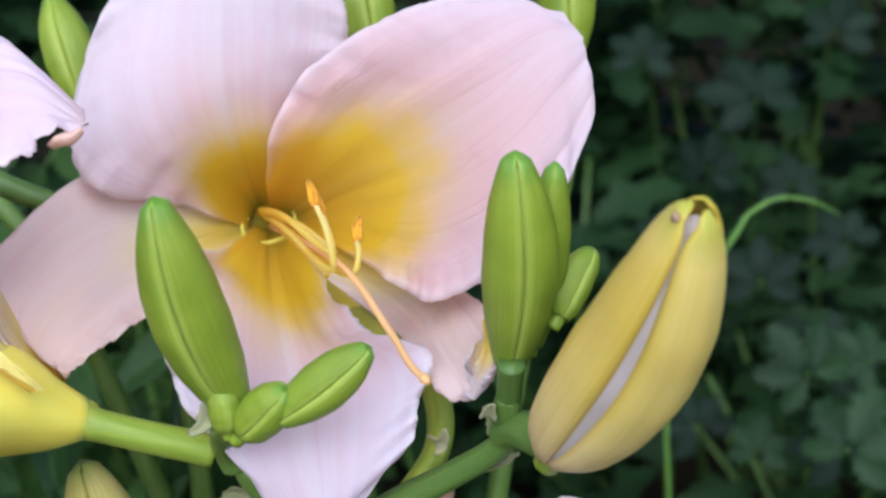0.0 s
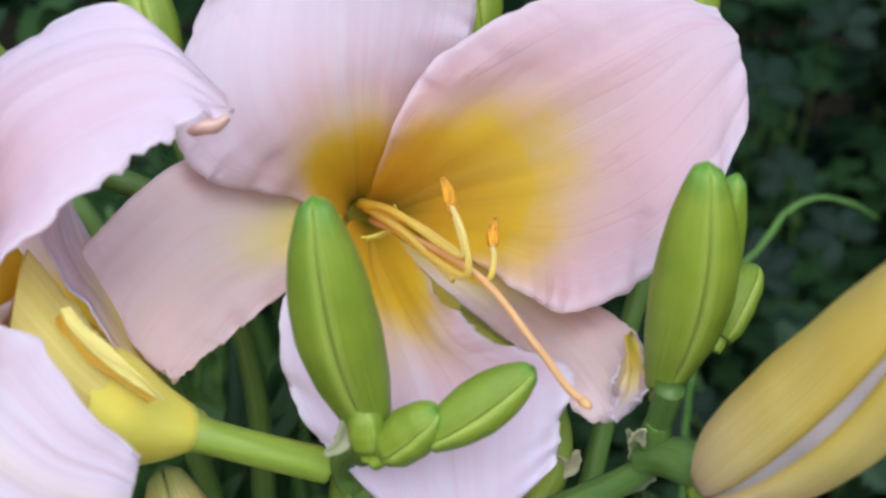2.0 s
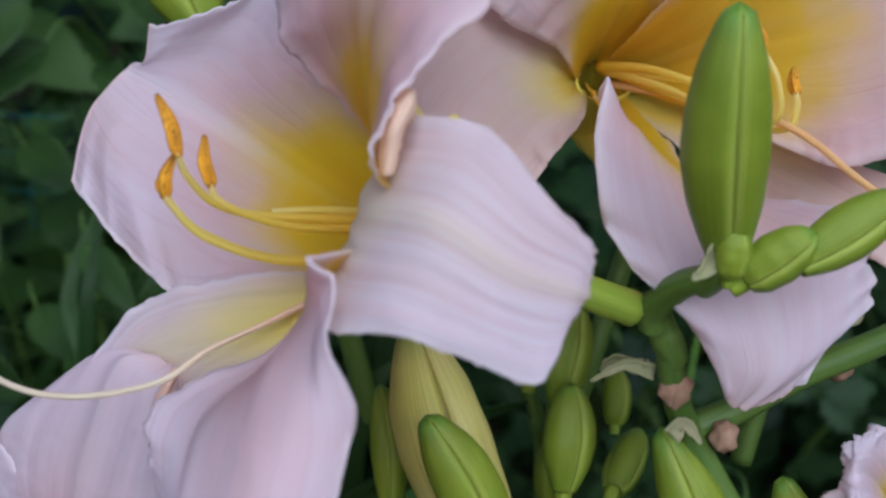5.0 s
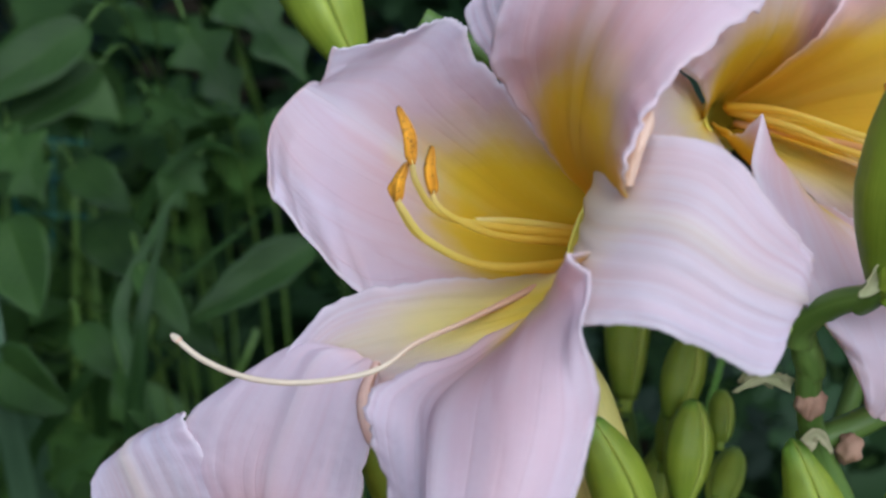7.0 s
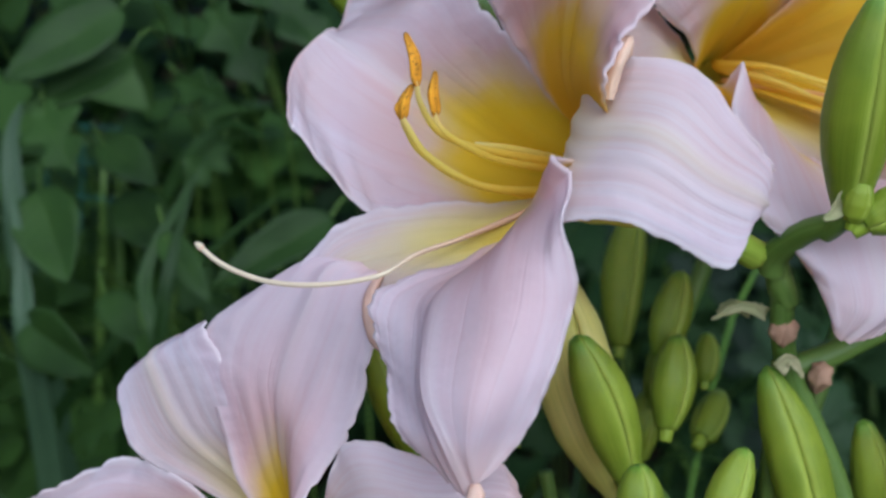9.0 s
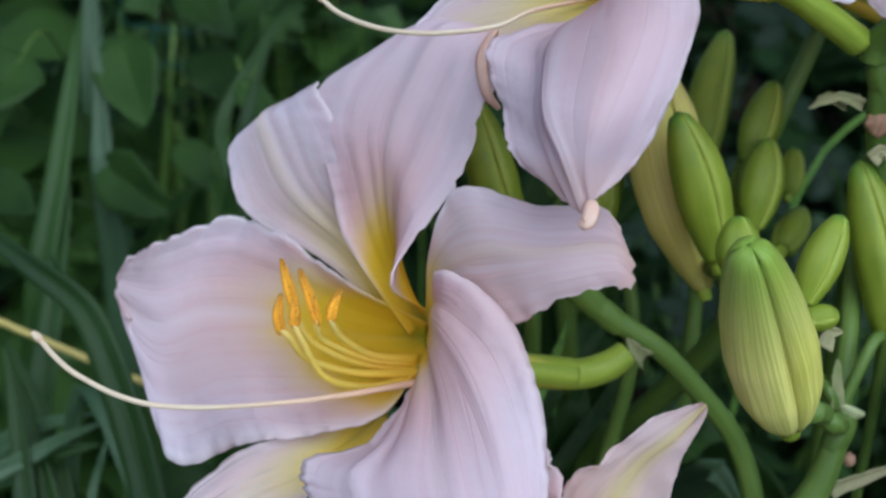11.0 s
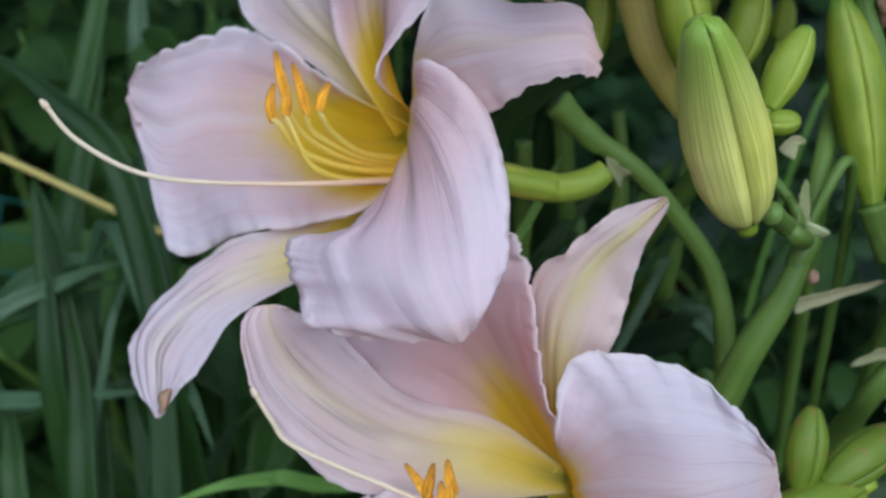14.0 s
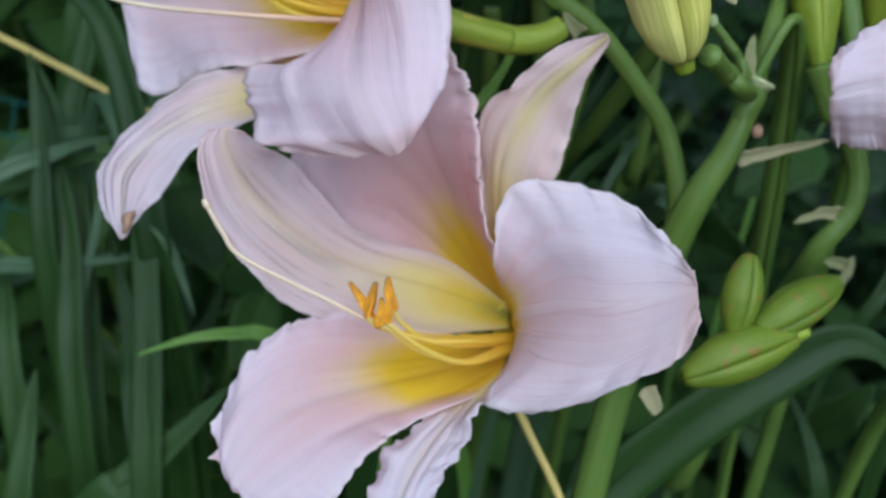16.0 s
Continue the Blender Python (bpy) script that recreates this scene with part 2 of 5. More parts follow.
bud_mats = {
    "green": plant_material("green_bud_skin", (0.16, 0.235, 0.012), (0.305, 0.38, 0.03), 0.40, 90, 0.08, 40, (0.14, 0.30, 0.03), border=(0.50, 0.58, 0.10)),
    "dark_seam": plant_material("green_bud_seam", (0.06, 0.11, 0.012), (0.10, 0.16, 0.02), 0.5, 90, 0.1),
    "yellow": plant_material("yellow_bud_skin", (0.78, 0.55, 0.06), (0.90, 0.73, 0.22), 0.42, 50, 0.15, 22, (0.42, 0.44, 0.04), begin=(0.90, 0.70, 0.36), border=(0.82, 0.60, 0.06), furrow=(0.90, 0.84, 0.6)),
    "pinkish": plant_material("ripening_bud_skin", (0.60, 0.56, 0.08), (0.80, 0.70, 0.26), 0.42, 60, 0.08, 22, (0.20, 0.34, 0.04)),
    "striped": plant_material("striped_bud_skin", (0.74, 0.72, 0.10), (0.90, 0.86, 0.28), 0.42, 60, 0.1, 18, (0.20, 0.36, 0.03), furrow=(0.45, 0.52, 0.22), tip_from=0.45),
    "yellowing": plant_material("yellowing_bud_skin", (0.11, 0.19, 0.016), (0.22, 0.29, 0.025), 0.45, 80, 0.15, 16, None, (0.30, 0.18, 0.05)),
    "seam": plant_material("bud_seam_petal", (0.62, 0.46, 0.45), (0.75, 0.62, 0.58), 0.5, 80, 0.2, 8),
}
stem_mat = plant_material("stem_skin", (0.055, 0.115, 0.02), (0.135, 0.215, 0.04), 0.42, 60, 0.0, 14)
tube_mat = plant_material("flower_tube_skin", (0.95, 0.79, 0.05), (0.97, 0.87, 0.13), 0.42, 60, 0.06, 12, (0.48, 0.56, 0.09), furrow=(0.97, 0.88, 0.6))
pedicel_mat = plant_material("pedicel_skin", (0.24, 0.35, 0.03), (0.37, 0.47, 0.055), 0.4, 60, 0.1, 12, begin=(0.56, 0.54, 0.09))
funnel_mat = plant_material("funnel_wall_skin", (0.95, 0.79, 0.12), (0.97, 0.87, 0.26), 0.45, 40, 0.3, 9, furrow=(0.95, 0.86, 0.6))
streak_mat = plant_material("funnel_streak_skin", (0.90, 0.56, 0.03), (0.96, 0.68, 0.06), 0.45, 40, 0.3)
slit_mat = plant_material("inner_funnel_skin", (0.95, 0.68, 0.48), (0.97, 0.76, 0.58), 0.5, 40, 0.35)
curl_mat = plant_material("withered_tip_skin", (0.80, 0.46, 0.33), (0.92, 0.68, 0.54), 0.55, 300, 0.3)
neck_mat = plant_material("bud_neck_skin", (0.20, 0.31, 0.02), (0.34, 0.44, 0.04), 0.4, 60, 0.1, 12)
filament_mat = plant_material("filament_tissue", (0.92, 0.74, 0.10), (0.95, 0.82, 0.22), 0.45, 90, 0.6, tip=(0.96, 0.86, 0.42), begin=(0.92, 0.66, 0.02), tip_from=0.6)
peach_style_mat = plant_material("peach_style_tissue", (0.88, 0.50, 0.16), (0.92, 0.62, 0.28), 0.45, 90, 0.4)
style_mat = plant_material("style_tissue", (0.80, 0.66, 0.48), (0.88, 0.76, 0.56), 0.45, 90, 0.3, begin=(0.88, 0.56, 0.36))
anther_mat = plant_material("anther_pollen", (0.76, 0.29, 0.01), (0.95, 0.45, 0.015), 0.8, 500, 0.0, 5, (0.09, 0.04, 0.015), (0.14, 0.05, 0.015), furrow=(0.25, 0.18, 0.2), tip_from=0.5)
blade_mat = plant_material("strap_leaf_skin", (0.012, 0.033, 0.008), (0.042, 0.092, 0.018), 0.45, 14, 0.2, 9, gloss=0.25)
# paler grey-green copy of the strap leaf, with soft light painted into it
pale_blade_mat = plant_material("soft_lit_leaf_skin", (0.042, 0.085, 0.042), (0.092, 0.16, 0.078), 0.42, 14, 0.2, 9)
bright_blade_mat = plant_material("fresh_leaf_skin", (0.16, 0.32, 0.05), (0.24, 0.42, 0.08), 0.4, 20, 0.25, 5)
# darker copy of the leaf green: background shade is put into the colour
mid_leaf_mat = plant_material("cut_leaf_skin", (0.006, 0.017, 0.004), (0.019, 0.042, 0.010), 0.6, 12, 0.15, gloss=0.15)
# wide dark-to-bright range paints in lit leaves and shaded gaps, also when veined
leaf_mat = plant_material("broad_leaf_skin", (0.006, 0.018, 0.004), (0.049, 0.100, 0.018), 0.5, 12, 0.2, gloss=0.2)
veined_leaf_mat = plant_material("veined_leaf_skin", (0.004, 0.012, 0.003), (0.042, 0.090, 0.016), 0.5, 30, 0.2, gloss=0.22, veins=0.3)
# divided leaves and far shrubs: near-black greens carry the shade in their colour
dull_cut_leaf_mat = plant_material("shade_toned_cut_leaf_skin", (0.003, 0.009, 0.004), (0.013, 0.028, 0.013), 0.55, 25, 0.2, gloss=0.15, veins=0.4)
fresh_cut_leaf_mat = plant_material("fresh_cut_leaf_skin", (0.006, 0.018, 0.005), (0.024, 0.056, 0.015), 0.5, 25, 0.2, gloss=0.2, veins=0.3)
dark_leaf_mat = plant_material("shade_toned_leaf_skin", (0.006, 0.018, 0.005), (0.020, 0.046, 0.012), 0.6, 12, 0.15, gloss=0.15)
dry_mat = plant_material("dry_stem_skin", (0.45, 0.36, 0.10), (0.62, 0.50, 0.16), 0.5, 40, 0.0, 6)
papery_mat = plant_material("papery_bract_skin", (0.18, 0.27, 0.07), (0.46, 0.43, 0.24), 0.6, 160, 0.3)
pith_mat = plant_material("stalk_pith", (0.36, 0.45, 0.16), (0.52, 0.58, 0.30), 0.6, 200, 0.1)
nub_mat = plant_material("withered_skin", (0.22, 0.12, 0.07), (0.45, 0.28, 0.18), 0.7, 300, 0.1)
cord_mat = plant_material("teal_cord", (0.004, 0.06, 0.05), (0.008, 0.09, 0.075), 0.5, 40, 0.0)
soil_mat = plant_material("soil", (0.006, 0.006, 0.004), (0.022, 0.018, 0.011), 1.0, 9, 0.0, gloss=0.0)


# ---- building ----
def part(name, bm, mat, parent, label=""):
    """Links a bmesh as one mesh object under a thing or a part."""
    me = bpy.data.meshes.new(name)
    bm.to_mesh(me)
    bm.free()
    for p in me.polygons:
        p.use_smooth = True
    me.materials.append(mat)
    ob = new(name, me)
    ob.parent = parent
    if label:
        ob["label"] = label
    return ob


def thing(name, place, label, category, group="", kind=""):
    ob = new(name)
    ob.empty_display_size = 0.01
    ob.location = place
    return tagged(ob, label, category, group, kind)


def spline(points, n):
    """n + 1 places along a smooth line through the points."""
    p = np.array(points, float)
    m = len(p) - 1
    out = []
    for i in range(n + 1):
        s = min(i / n * m, m - 1e-9)
        k = int(s)
        f = s - k
        a, b, c, d = p[max(k - 1, 0)], p[k], p[k + 1], p[min(k + 2, m)]
        out.append(0.5 * (2 * b + (c - a) * f + (2 * a - 5 * b + 4 * c - d) * f * f + (3 * b - a - 3 * c + d) * f ** 3))
    return np.array(out)


def sheet_mesh(grid, us, vs):
    """A bmesh from rows of places, with a UV of across and along."""
    bm = bmesh.new()
    uv = bm.loops.layers.uv.new("leaf")
    rows = [[bm.verts.new(p) for p in row] for row in grid]
    for i in range(len(rows) - 1):
        for j in range(len(rows[0]) - 1):
            f = bm.faces.new((rows[i][j], rows[i][j + 1], rows[i + 1][j + 1], rows[i + 1][j]))
            for loop, (a, b) in zip(f.loops, ((i, j), (i, j + 1), (i + 1, j + 1), (i + 1, j))):
                loop[uv].uv = (us[b], vs[a])
    return bm


def sweep_mesh(points, radii, sides=12, steps=24, lobes=0.0, mouth=False):
    """A round stem along a smooth line, capped at its ends unless its mouth is open."""
    line = spline(points, steps)
    rad = spline(np.array(radii, float)[:, None], steps)[:, 0]
    bm = bmesh.new()
    uv = bm.loops.layers.uv.new("leaf")
    rings, up = [], Vector((0.3, 0.2, 0.93))
    for i, p in enumerate(line):
        way = Vector(line[min(i + 1, steps)] - line[max(i - 1, 0)]).normalized()
        side = way.cross(up).normalized()
        up = side.cross(way).normalized()
        ring = []
        for j in range(sides):
            a = 2 * math.pi * j / sides
            r = max(rad[i], 1e-5) * (1 + lobes * math.cos(3 * a))
            ring.append(bm.verts.new(Vector(p) + (side * math.cos(a) + up * math.sin(a)) * r))
        rings.append(ring)
    for i in range(steps):
        for j in range(sides):
            k = (j + 1) % sides
            f = bm.faces.new((rings[i][j], rings[i][k], rings[i + 1][k], rings[i + 1][j]))
            for loop, (a, b) in zip(f.loops, ((j, i), (j + 1, i), (j + 1, i + 1), (j, i + 1))):
                loop[uv].uv = (a / sides, b / steps)
    if not mouth:
        bm.faces.new(rings[0][::-1])
    bm.faces.new(rings[-1])
    return bm


def flower(place, label):
    return thing("daylily_flower", place, label, "flower", "open daylilies")


def tepal(bloom, kind, rows, seed, ruffle=None, throat=0.7, ribs=None, mat=None, blush=0.0, stripe=0.0, stain=0.0, peach=0.0, pleats=(0, 0.0), nu=36, nv=84):
    """One petal or sepal: a sheet over three or five rails from edge to edge, in millimetres from the throat, with a crimped rim."""
    r = np.array(rows, float) / 1000.0
    count = r.shape[1] // 3
    rails = [spline(r[:, 3 * k:3 * k + 3], nv) for k in range(count)]
    left, mid, right = rails[0], rails[count // 2], rails[-1]
    ruffle = (0.0015 if kind == "petal" else 0.0008) if ruffle is None else ruffle
    us = [-1 + 2 * j / nu for j in range(nu + 1)]
    us = [math.copysign(abs(u) ** 0.85, u) for u in us]
    vs = [i / nv for i in range(nv + 1)]
    ribs = (0.0004 if kind == "sepal" else 0.00042) if ribs is None else ribs
    grid = []
    for i, v in enumerate(vs):
        row = []
        tangent = Vector(mid[min(i + 1, nv)] - mid[max(i - 1, 0)]).normalized()
        normal = tangent.cross(Vector(right[i] - left[i])).normalized()
        across = spline([rail[i] for rail in rails], 2 * nu) if count > 3 else None
        for u in us:
            if count > 3:
                p = Vector(across[int(round((u + 1) * nu))])
            else:
                p = Vector(left[i] * u * (u - 1) / 2 + mid[i] * (1 - u * u) + right[i] * u * (u + 1) / 2)
            out = Vector(right[i] - left[i]).normalized() * math.copysign(1, u)
            wave = noise.noise(Vector((v * 13, u * 0.8 + (7 if u > 0 else 0), seed * 3.7)))
            crimp = noise.noise(Vector((v * 34, (9 if u > 0 else 2), seed * 1.9))) + 0.6 * noise.noise(Vector((v * 75, (5 if u > 0 else 3), seed * 2.3)))
            grow = min(1, v * 3)
            p += normal * (ruffle * grow * (2.0 * wave * abs(u) ** 2.5 + (0.9 if kind == "petal" else 0.5) * crimp * abs(u) ** 8))
            p += out * ((0.0007 if kind == "petal" else 0.0004) * grow * min(1, (1 - v) * 8) * abs(u) ** 10 * (crimp + 0.6 * wave))
            p += normal * (2.2 * ribs * grow * (0.9 * noise.noise(Vector((u * 3.5, v * 1.4, seed * 5.3))) + 0.5 * noise.noise(Vector((u * 8, v * 1.8, seed * 4.1))) + 0.25 * noise.noise(Vector((u * 17, v * 2.2, seed * 2.9)))))
            if pleats[0]:
                drift = 0.22 * noise.noise(Vector((u * 1.5, v * 1.1, seed * 1.3)))
                p += normal * (pleats[1] * grow * math.sin(math.pi * pleats[0] * (u + drift)) * (0.6 + 0.8 * noise.noise(Vector((u * 3, v * 3, seed)))))
            p -= normal * (0.0007 * min(1.0, ribs / 0.0002) * math.exp(-(u / 0.06) ** 2))
            row.append(p)
        grid.append(row)
    # how far the throat colour reaches along this one
    shade = [v / throat if throat > 2 else 1 - (1 - v) ** (1 / throat) for v in vs]
    ob = part(kind, sheet_mesh(grid, us, shade), mat or (petal_mat if kind == "petal" else sepal_mat), bloom)
    ob.color = (blush, stripe, stain, 1 - peach)
    solid = ob.modifiers.new("thickness", "SOLIDIFY")
    solid.thickness, solid.offset = 0.0005, 0
    return ob


def tip_curl(bloom, points, radius):
    """The rolled, withering end of a petal."""
    p = [Vector(q) / 1000 for q in points]
    r = radius / 1000
    part("petal_tip", sweep_mesh(p, [r * 0.6, r, r * 0.9, r * 0.5], 10, 16, 0.25), curl_mat, bloom, "curled peach-coloured petal tip")


def withered_tip(bloom, points):
    """The dried, brown end of an old sepal."""
    p = [Vector(q) / 1000 for q in points]
    part("sepal_tip", sweep_mesh(p, [0.0006, 0.0013, 0.0009, 0.0003], 10, 16, 0.3), nub_mat, bloom, "withered brown sepal tip")


def stamen(bloom, points, anther=True, thick=0.00075):
    """A filament that thins towards its end, and the split, pollen-covered anther on it."""
    p = [Vector(q) / 1000 for q in points]
    stem = p[:-1] if anther else p
    n = len(stem)
    ob = part("stamen", sweep_mesh(stem, [0.0013] + [thick * (1.15 - 0.5 * k / n) for k in range(1, n)], 10, 24), filament_mat, bloom)
    if anther:
        a, b = p[-2], p[-1]
        way = b - a
        bend = (a + b) / 2 + Vector((0.0006 * math.sin(a.z * 4000), -0.0004, 0.0))
        part("anther", sweep_mesh([a - way * 0.12, a + way * 0.06, bend, b - way * 0.05, b + way * 0.06], [0.0004, 0.00095, 0.00102, 0.00055, 0.00022], 14, 28, 0.4), anther_mat, ob, "rusty orange pollen-covered anther")


def pistil(bloom, points, mat=None, thick=0.00062):
    p = [Vector(q) / 1000 for q in points]
    ob = part("pistil", sweep_mesh(p, [0.0009] + [thick] * (len(p) - 1), 8, 30), mat or style_mat, bloom, "long pale curving pistil")
    way = (p[-1] - p[-2]).normalized()
    part("stigma", sweep_mesh([p[-1] - way * 0.001, p[-1], p[-1] + way * 0.0015], [thick, thick * 1.5, thick * 0.8], 8, 8), mat or style_mat, ob)


def flower_tube(bloom, points, radii, joint=2, mat=None):
    p = [Vector(q) / 1000 for q in points]
    r = [x / 1000 for x in radii]
    tube = part("tube", sweep_mesh(p[:4], r[:4], 24, 24, 0.06, True), mat or tube_mat, bloom, "yellow-green flower tube")
    wall = tube.modifiers.new("thickness", "SOLIDIFY")
    wall.thickness, wall.offset = 0.0005, 1
    p, r = p[joint - 2:], r[joint - 2:]
    part("pedicel", sweep_mesh(p[2:], [x * 0.98 for x in r[2:]], 14, 24), pedicel_mat, bloom, "smooth green pedicel")


BUD_LABELS = {"green": "closed smooth green daylily bud", "yellow": "plump yellow bud about to open", "pinkish": "ripening yellow-pink bud with green tip",
              "striped": "pale green ribbed bud with dark seam", "yellowing": "small yellow-green withering bud"}


def bud(base, tip, radius, kind, style, bow=None, facing=None):
    """A three-sided bud: three overlapping outer segments with seams between, and a blunt tip."""
    b, t = Vector(base), Vector(tip)
    axis = t - b
    length = axis.length
    ob = thing("daylily_bud", base, BUD_LABELS[kind], "flower bud", "closed buds")
    way = axis.normalized()
    side = way.cross(Vector((0.2, -1, 0.1))).normalized()
    up = side.cross(way)
    rnd = random.Random(int(1e5 * (abs(base[0]) + base[2])))
    turn = (rnd.uniform(-0.25, 0.25) if facing is None else facing) - math.pi / 2
    bend = up * length * rnd.uniform(-0.05, 0.02) + side * length * rnd.uniform(-0.04, 0.04)
    bend = Vector(bow) if bow else bend
    prof = {0: [(0, 0.40), (0.08, 0.58), (0.25, 0.86), (0.45, 1.0), (0.65, 0.93), (0.8, 0.74), (0.92, 0.47), (0.97, 0.33), (0.99, 0.2), (1, 0.02)],
            1: [(0, 0.5), (0.15, 0.85), (0.45, 1.0), (0.75, 0.85), (0.93, 0.5), (0.98, 0.25), (1, 0.02)],
            2: [(0, 0.22), (0.1, 0.5), (0.3, 0.88), (0.55, 1.0), (0.75, 0.88), (0.9, 0.55), (0.97, 0.34), (0.99, 0.2), (1, 0.02)],
            4: [(0, 0.35), (0.05, 0.62), (0.12, 0.82), (0.24, 0.97), (0.42, 1.02), (0.66, 0.86), (0.82, 0.64), (0.92, 0.45), (0.97, 0.36), (0.99, 0.22), (1, 0.02)],
            3: [(0, 0.34), (0.06, 0.66), (0.2, 0.93), (0.42, 1.0), (0.65, 0.86), (0.82, 0.66), (0.93, 0.48), (0.97, 0.36), (0.99, 0.24), (1, 0.02)]}[style]

    lobed = kind == "yellow"
    if lobed:
        prof = [q for q in prof if q[0] < 0.95] + [(0.97, 0.30), (1, 0.12)]
    table = np.interp(np.linspace(-0.2, 1, 241), [p[0] for p in prof], [p[1] for p in prof])
    for _ in range(3):
        table[1:-9] = np.convolve(table, np.ones(9) / 9, "same")[1:-9]

    def rad(v):
        return float(np.interp(v, np.linspace(-0.2, 1, 241)[20:], table[20:]))

    def spot(v, ang, r):
        c = way * (length * v) + bend * math.sin(v * math.pi)
        return c + (side * math.cos(ang) + up * math.sin(ang)) * r

    nv, nu = 30, 14
    core = [spot(i / nv * 0.97, 2 * math.pi * j / 18, radius * rad(i / nv) * 0.93 * (1 - max(0, i / nv - 0.9) / 0.1) ** 0.5) for i in range(nv + 1) for j in range(19)]
    rows = [core[i * 19:(i + 1) * 19] for i in range(nv + 1)]
    part("inner_bud", sheet_mesh(rows, [j / 18 for j in range(19)], [i / nv for i in range(nv + 1)]), bud_mats[{"yellow": "seam", "pinkish": "seam", "striped": "striped"}.get(kind, "dark_seam")], ob)
    gap = 0.12 if kind == "yellow" else 0.035
    for k in range(3):
        a0 = turn + k * 2 * math.pi / 3
        grid, us = [], [-1 + 2 * j / nu for j in range(nu + 1)]
        for i in range(nv + 1):
            v = i / nv
            half = math.pi / 3 * (1 - gap * (0.35 + 0.85 * math.sin(math.pi * min(1.0, v * 1.05)) if lobed else 1.0) - 0.9 * max(0, v - 0.93) * 2.5)
            if lobed and v > 0.82:
                half *= max(0.06, 1 - ((v - 0.82) / 0.18) ** 6)
            row = []
            for u in us:
                bulge = 1 + 0.05 * math.cos(u * math.pi / 2) - 0.10 * abs(u) ** 6 + 0.012 * math.cos(u * 9)
                wob = 1 + 0.02 * noise.noise(Vector((v * 4, u * 2 + k * 5, radius * 900)))
                row.append(spot(v, a0 + u * half, radius * rad(v) * bulge * wob))
            grid.append(row)
        seg = part("bud_segment", sheet_mesh(grid, us, [i / nv for i in range(nv + 1)]), bud_mats[kind], ob)
        solid = seg.modifiers.new("thickness", "SOLIDIFY")
        solid.thickness, solid.offset = 0.0005, -1
    neck = radius * prof[0][1]
    part("bud_neck", sweep_mesh([-way * neck * 1.6, Vector((0, 0, 0)), way * length * 0.06], [neck * 0.8, neck * 0.95, neck * 0.9], 12, 8), neck_mat, ob)
    return ob


def stalk(points, radii, cut=False):
    b = Vector(points[-1])
    ob = thing("flower_stalk", b, "smooth upright green daylily stalk", "plant stem", "daylily stalks")
    pts = [Vector(p) - b for p in points]
    # goes on down to the soil
    last = (pts[-1] - pts[-2]).normalized()
    foot = pts[-1] + last * 0.05 + Vector((0, 0.05, 0))
    pts += [foot, Vector((foot.x + last.x * 0.1, foot.y + 0.15, -b.z))] if b.z < 0.62 else []
    rr = [x / 1000 for x in radii] + ([radii[-1] / 1000] * 2 if b.z < 0.62 else [])
    part("stem", sweep_mesh(pts, rr, 12, 12 * len(pts)), stem_mat, ob)
    if len(pts) > 4:
        # the swollen joint where a side branch parts
        way = (pts[1] - pts[0]).normalized()
        part("joint", sweep_mesh([pts[1] - way * 0.004, pts[1] - way * 0.001, pts[1] + way * 0.002, pts[1] + way * 0.005], [rr[1] * 0.98, rr[1] * 1.14, rr[1] * 1.12, rr[1] * 0.98], 14, 12), stem_mat, ob)
    if cut:
        out = (pts[0] - pts[1]).normalized()
        part("cut_end", sweep_mesh([pts[0] - out * 0.001, pts[0] + out * 0.0006, pts[0] + out * 0.0014, pts[0] + out * 0.0008], [rr[0], rr[0] * 1.4, rr[0] * 1.2, rr[0] * 0.6], 16, 12), pith_mat, ob, "pale cut end of the stalk")
    return ob


def blade(points, width, mat, label, seed=1, n=30, twist=0.15):
    """A strap leaf folded along its midrib, tapering to its tip."""
    if points[0][2] > 0.05:
        # goes on behind its neighbours to the soil
        p, q = Vector(points[0]), Vector(points[1])
        back_way = (p - q).normalized()
        knee = p + (back_way + Vector((0, 0.4, -0.5))) * 0.06
        points = [(knee.x + 0.05 * back_way.x, knee.y + 0.04, 0.0), (knee.x + 0.03 * back_way.x, knee.y + 0.03, knee.z * 0.5), tuple(knee), *points]
    b = Vector(points[0])
    ob = thing("strap_leaf", b, label, "leaf", "strap leaves")
    line = spline([Vector(p) - b for p in points], n)
    us = [-1, -0.6, -0.2, 0, 0.2, 0.6, 1]
    grid = []
    face = Vector((twist * math.sin(seed * 2.3), -1, 0.5 + twist * math.cos(seed * 1.7))).normalized()
    for i in range(n + 1):
        v = i / n
        way = Vector(line[min(i + 1, n)] - line[max(i - 1, 0)]).normalized()
        side = way.cross(face).normalized()
        up = side.cross(way)
        h = width * (min(1, 0.6 + v * 2) * (1 - v ** 3.5) + 0.02)
        grid.append([Vector(line[i]) + side * (u * h) + up * (abs(u) * h * 0.22 + 0.0008 * noise.noise(Vector((v * 9, u, seed)))) for u in us])
    leaf = part("blade", sheet_mesh(grid, us, [i / n for i in range(n + 1)]), mat, ob)
    keel = [Vector(q) for q in line[::3]]
    part("midrib", sweep_mesh(keel, [0.0009 * (1 - 0.8 * i / (len(keel) - 1)) for i in range(len(keel))], 6, n), mat, ob)
    solid = leaf.modifiers.new("thickness", "SOLIDIFY")
    solid.thickness, solid.offset = 0.0006, 0
    return ob


def dry_stick(points, radius):
    p = [Vector(q) for q in points]
    ob = thing("dry_stalk", p[0], "thin straw-yellow dry flower stalk", "dry stem", "dry stalks")
    part("straw", sweep_mesh([q - p[0] for q in p], [radius] * len(p), 8, 30), dry_mat, ob)


